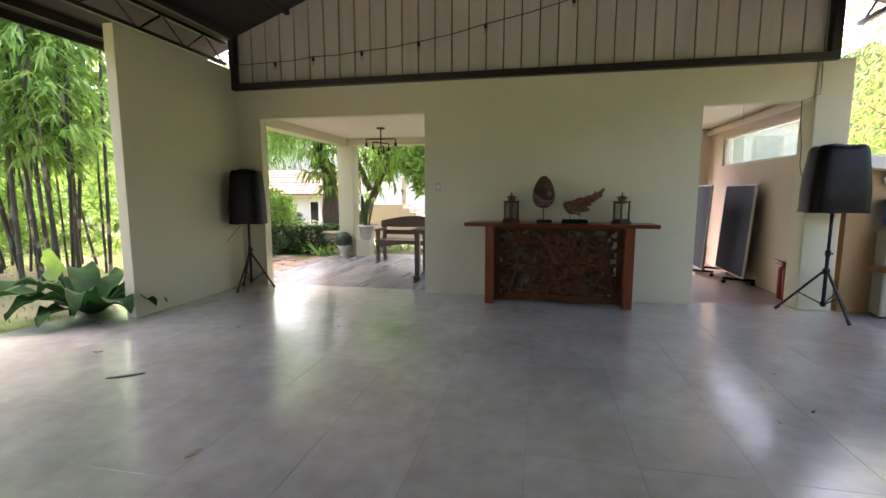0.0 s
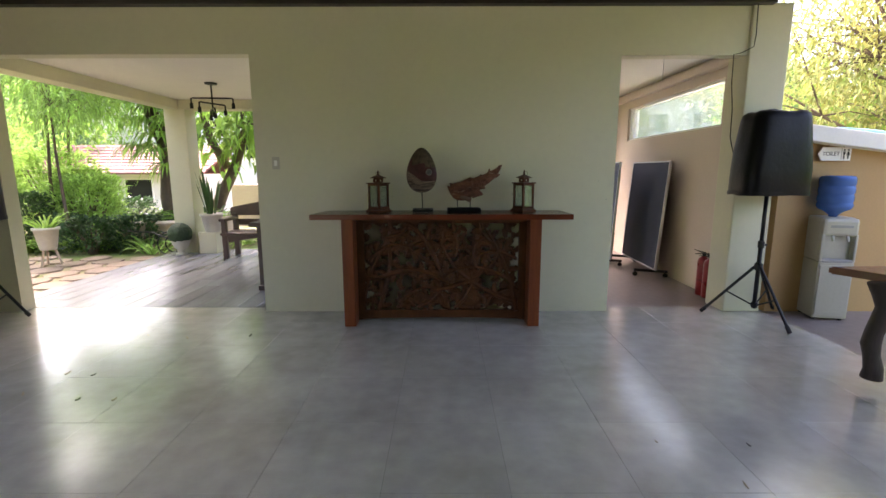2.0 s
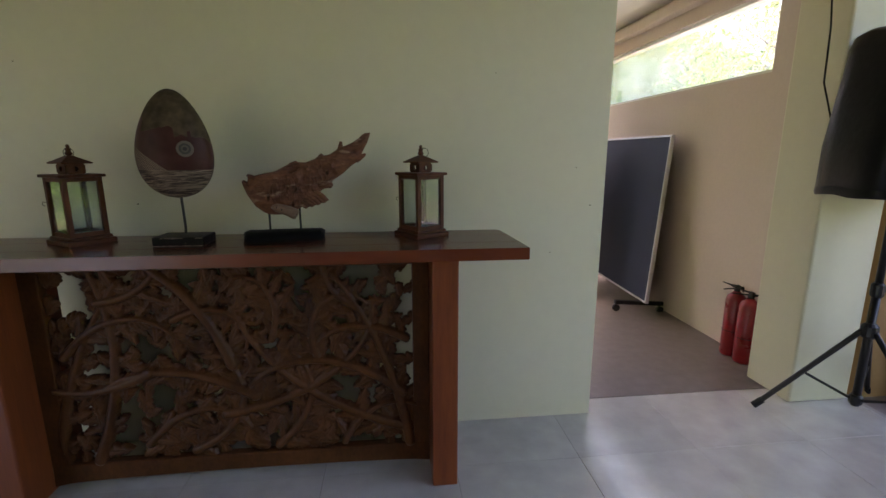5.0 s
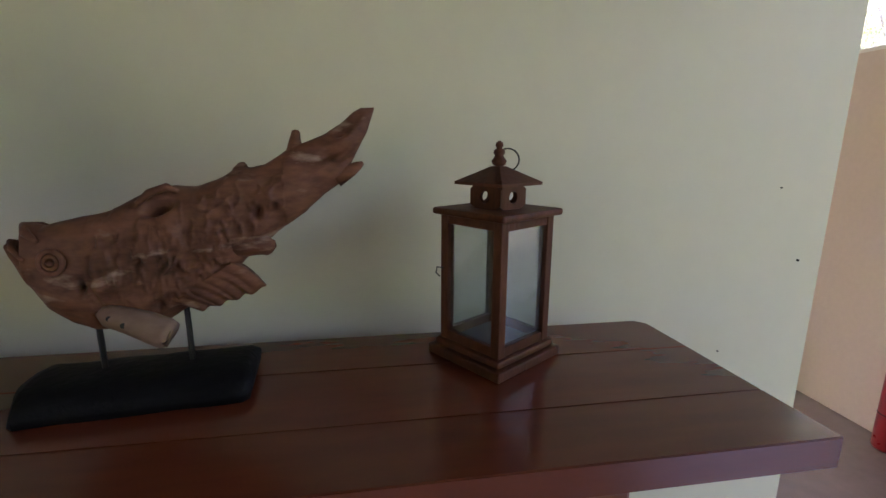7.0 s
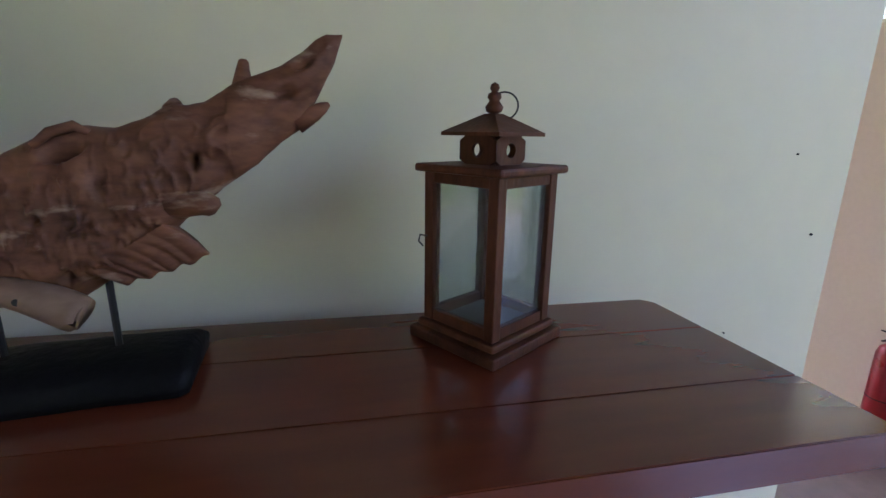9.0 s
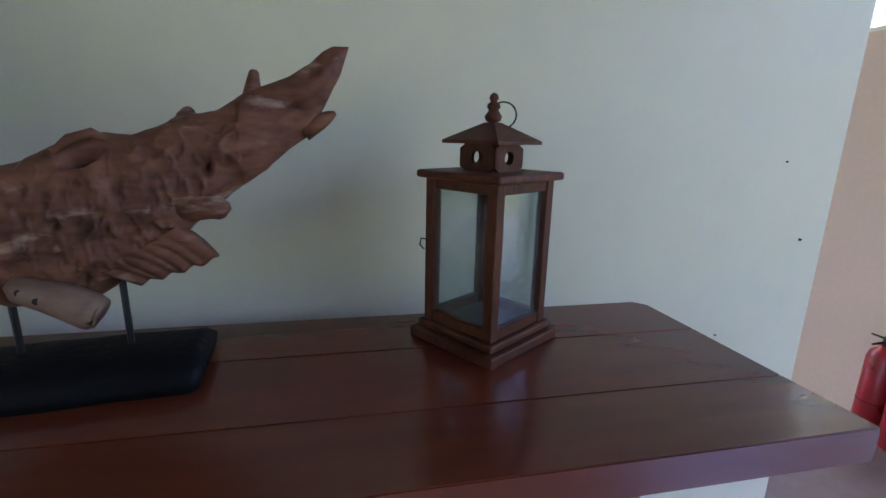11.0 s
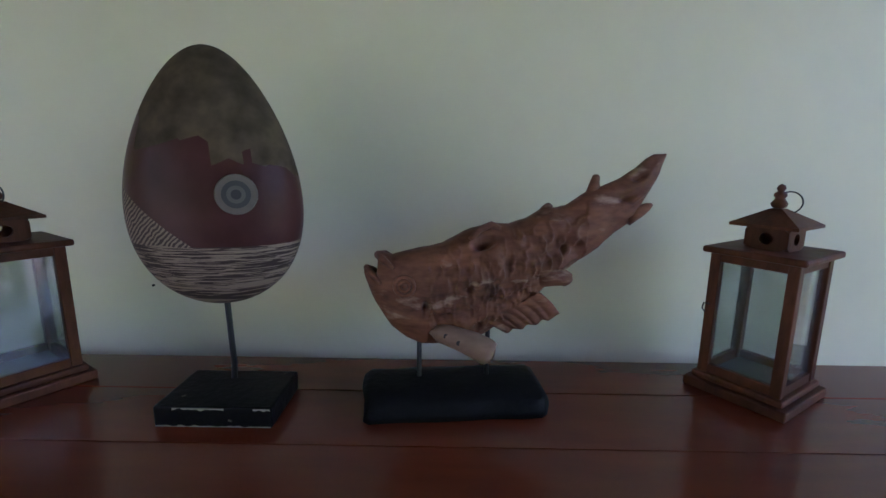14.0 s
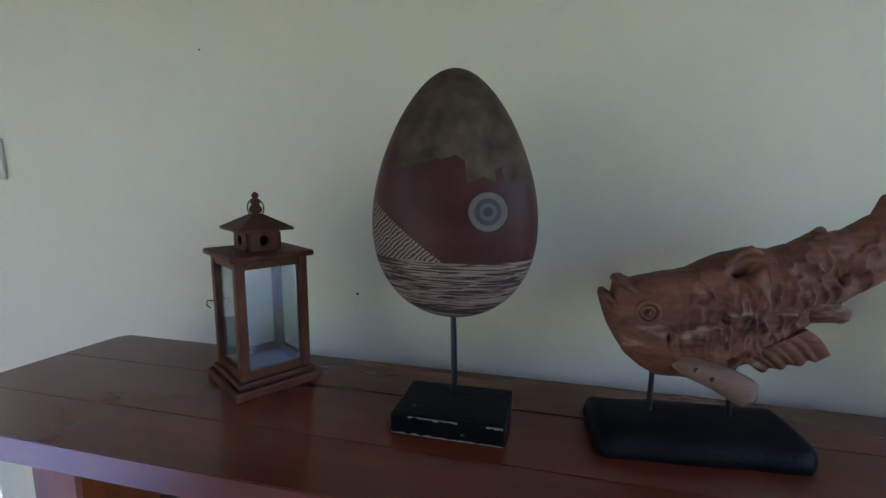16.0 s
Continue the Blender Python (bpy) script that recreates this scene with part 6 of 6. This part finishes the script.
# ---- houses beyond the garden ----
def house(name, label, m, w, d, h, roof_h, roof_mat, openings):
    t = thing(name, label, "house", "", m)
    part("wall", abox(-w / 2, w / 2, 0, d, -0.3, h), M_HOUSE, t)
    for x0, x1, z0, z1, nm in openings:
        o = part(nm, abox(x0, x1, -0.05, -0.004, z0, z1, 0.005), M_DARKGLASS, t)
        for a, b, c, e in ((x0 - 0.06, x0, z0, z1 + 0.06), (x1, x1 + 0.06, z0, z1 + 0.06), (x0, x1, z1, z1 + 0.06)):
            part("frame", abox(a, b, -0.07, -0.003, c, e), M_WPAINT, o)
    if roof_h:
        rows = 9
        for k in range(rows):
            y0, y1 = -0.7 + (d / 2 + 0.7) * k / rows, -0.7 + (d / 2 + 0.7) * (k + 1) / rows
            z0, z1 = h + roof_h * k / rows, h + roof_h * (k + 1) / rows
            bm = bmesh.new()
            a = [(-w / 2 - 0.4, y0, z0), (w / 2 + 0.4, y0, z0), (w / 2 + 0.4, y1 + 0.1, z1), (-w / 2 - 0.4, y1 + 0.1, z1)]
            lo = [bm.verts.new(p) for p in a]
            hi = [bm.verts.new((p[0], p[1], p[2] + 0.09)) for p in a]
            bm.faces.new(lo[::-1])
            bm.faces.new(hi)
            for i in range(4):
                bm.faces.new((lo[i], lo[(i + 1) % 4], hi[(i + 1) % 4], hi[i]))
            part("roof_course", bm, roof_mat, t)
        part("roof_back", abox(-w / 2 - 0.4, w / 2 + 0.4, d / 2, d + 0.4, h, h + roof_h), roof_mat, t)
    else:
        part("roof_slab", abox(-w / 2 - 0.2, w / 2 + 0.2, -0.5, d + 0.2, h, h + 0.2), M_BEIGE, t)
    return t


house("garden_house", "low white house with a dusty red tiled roof", pose(-15.5, 25.5, -0.72), 8.5, 6, 1.95, 1.5, M_TERRA, ((0.4, 1.7, 0.0, 1.68, "door"), (2.85, 3.35, 0.3, 1.55, "window"), (-1.6, -0.3, 0.5, 1.6, "window")))
house("upper_house", "tall white house behind the garden house", pose(-15.0, 34, -0.8), 16, 6, 7.5, 0, None, ((-2, -0.5, 4, 5.6, "window"), (3, 4.6, 4, 5.6, "window")))
house("white_house", "white two-storey house with brown windows beyond the stair", pose(-4.4, 21.5, -0.6), 7.0, 6, 6.5, 0, None, ((-2.9, -1.9, 2.5, 4.0, "window"), (0.2, 1.2, 2.4, 4.2, "window"), (2.2, 3.3, 2.4, 4.2, "window"), (0.2, 1.2, -0.1, 1.7, "door")))

# outside stair with white railing
st = thing("garden_stair", "beige outside stair with white metal railing", "stair", "", pose(-4.9, 16.6, ground_z(-5, 16.6)))
part("landing", abox(-0.9, 0.55, 0, 1.2, -0.1, 1.25, 0.01), M_BEIGE, st)
for k in range(8):
    part("step", abox(0.55 + 0.24 * k, 0.55 + 0.24 * (k + 1), 0.0, 1.2, -0.1, 1.1 - 0.15 * k, 0.006), M_BEIGE, st)
for k in range(11):
    x = -0.88 + 0.14 * k
    part("baluster", atube([(x, 0.04, 1.25), (x, 0.04, 1.95)], 0.012, 6), M_WPAINT, st)
part("handrail", atube([(-0.9, 0.04, 1.95), (0.6, 0.04, 1.95), (2.5, 0.04, 0.75)], 0.03, 8), M_WPAINT, st)
for k in range(15):
    x = 0.66 + 0.125 * k
    z = 1.95 - (x - 0.6) * 1.2 / 1.9
    part("baluster", atube([(x, 0.04, z - 0.72), (x, 0.04, z)], 0.012, 6), M_WPAINT, st)
part("newel", abox(0.52, 0.64, -0.02, 0.1, 1.25, 2.2, 0.01), M_BEIGE, st)

# far backdrop of woods
bd = []
bf = []
for i in range(73):
    a = 2 * math.pi * i / 72
    for z in (-5, 14 + 3 * math.sin(i * 1.7) + 2 * math.sin(i * 0.6)):
        bd.append((75 * math.cos(a), 75 * math.sin(a), z))
bf = [(2 * i, 2 * i + 2, 2 * i + 3, 2 * i + 1) for i in range(72)]
tagged(mesh_from("backdrop", bd, bf, mat("far_woods", (0.12, 0.2, 0.06), (0.05, 0.1, 0.03), 0.9, 0.25, 1.5, 0)), "far green woods", "woods", "", "structure")

# ---- floor pieces ----
def slab_mesh(name, w, d, t, c, material):
    """A thin tile with a fine chamfer, its top at z = 0."""
    v = [(sx * w / 2, sy * d / 2, -t) for sx, sy in ((-1, -1), (1, -1), (1, 1), (-1, 1))]
    v += [(sx * w / 2, sy * d / 2, -c) for sx, sy in ((-1, -1), (1, -1), (1, 1), (-1, 1))]
    v += [(sx * (w / 2 - c), sy * (d / 2 - c), 0) for sx, sy in ((-1, -1), (1, -1), (1, 1), (-1, 1))]
    f = [(8, 9, 10, 11)]
    for k in (0, 4):
        f += [(k + i, k + (i + 1) % 4, k + 4 + (i + 1) % 4, k + 4 + i) for i in range(4)]
    me = bpy.data.meshes.new(name)
    me.from_pydata(v, [], f)
    me.materials.append(material)
    return me


TS = 0.575
tile_me = slab_mesh("tile", TS - 0.0012, TS - 0.0012, 0.006, 0.0006, M_TILE)
jr = random.Random(2)
for i in range(-10, 6):
    for j in range(-15, 5):
        x0, y0 = 1.005 + TS * i, 4.22 + TS * j
        x1, y1 = x0 + TS, y0 + TS
        cx0, cx1, cy0, cy1 = max(x0, -4.74), min(x1, RX - 0.002), max(y0, -4.0), min(y1, WY + 0.14)
        if cx1 - cx0 < 0.03 or cy1 - cy0 < 0.03:
            continue
        whole = cx1 - cx0 > TS - 1e-4 and cy1 - cy0 > TS - 1e-4
        me = tile_me if whole else slab_mesh("tile", cx1 - cx0 - 0.0012, cy1 - cy0 - 0.0012, 0.006, 0.0006, M_TILE)
        o = new("tile", me)
        o.parent = floor
        o.matrix_basis = pose((cx0 + cx1) / 2, (cy0 + cy1) / 2, jr.uniform(-0.0005, 0.0003), jr.uniform(-0.05, 0.05), jr.uniform(-0.05, 0.05), 0)
plank_me = slab_mesh("plank", 0.195, 0.895, 0.006, 0.002, M_PLANK)
for i in range(19):
    for j in range(5):
        x0, y0 = -4.04 + 0.2 * i, WB + 0.0 + 0.9 * j - 0.3 * (i % 3)
        y1 = min(y0 + 0.9, 10.61)
        y0 = max(y0, WB + 0.005)
        if y1 - y0 < 0.1:
            continue
        me = plank_me if y1 - y0 > 0.899 else slab_mesh("plank", 0.195, y1 - y0 - 0.005, 0.006, 0.002, M_PLANK)
        o = new("plank", me)
        o.parent = floor_veranda
        o.matrix_basis = pose(x0 + 0.1, (y0 + y1) / 2, jr.uniform(-0.001, 0.0006))
rest = new("plank_field", slab_mesh("plank_field", 2.4, 3.5, 0.006, 0.002, M_PLANK))
rest.parent, rest.matrix_basis = floor_veranda, pose(0.96, 8.78, 0)

# flagstones outside the veranda
pave = structure("pavement_flags", abox(-6.1, -4.055, 6.9, 10.2, -0.2, -0.05), M_SOIL, "earth bed of the flagstone strip", "pavement")
for i in range(5):
    for j in range(7):
        bm = bmesh.new()
        cx, cy = -5.93 + 0.41 * i + jr.uniform(-0.03, 0.03), 7.15 + 0.46 * j + 0.2 * (i % 2)
        if cy > 10.0:
            continue
        k = jr.randint(6, 8)
        ring = [(cx + 0.222 * jr.uniform(0.88, 1.05) * math.cos(6.283 * q / k), cy + 0.25 * jr.uniform(0.88, 1.05) * math.sin(6.283 * q / k)) for q in range(k)]
        lo = [bm.verts.new((x, y, -0.055)) for x, y in ring]
        hi = [bm.verts.new((cx + (x - cx) * 0.95, cy + (y - cy) * 0.95, -0.028 + jr.uniform(-0.004, 0.004))) for x, y in ring]
        bm.faces.new(hi)
        for q in range(k):
            bm.faces.new((lo[q], lo[(q + 1) % k], hi[(q + 1) % k], hi[q]))
        bmesh.ops.recalc_face_normals(bm, faces=bm.faces[:])
        part("flagstone", bm, M_STONE, pave)
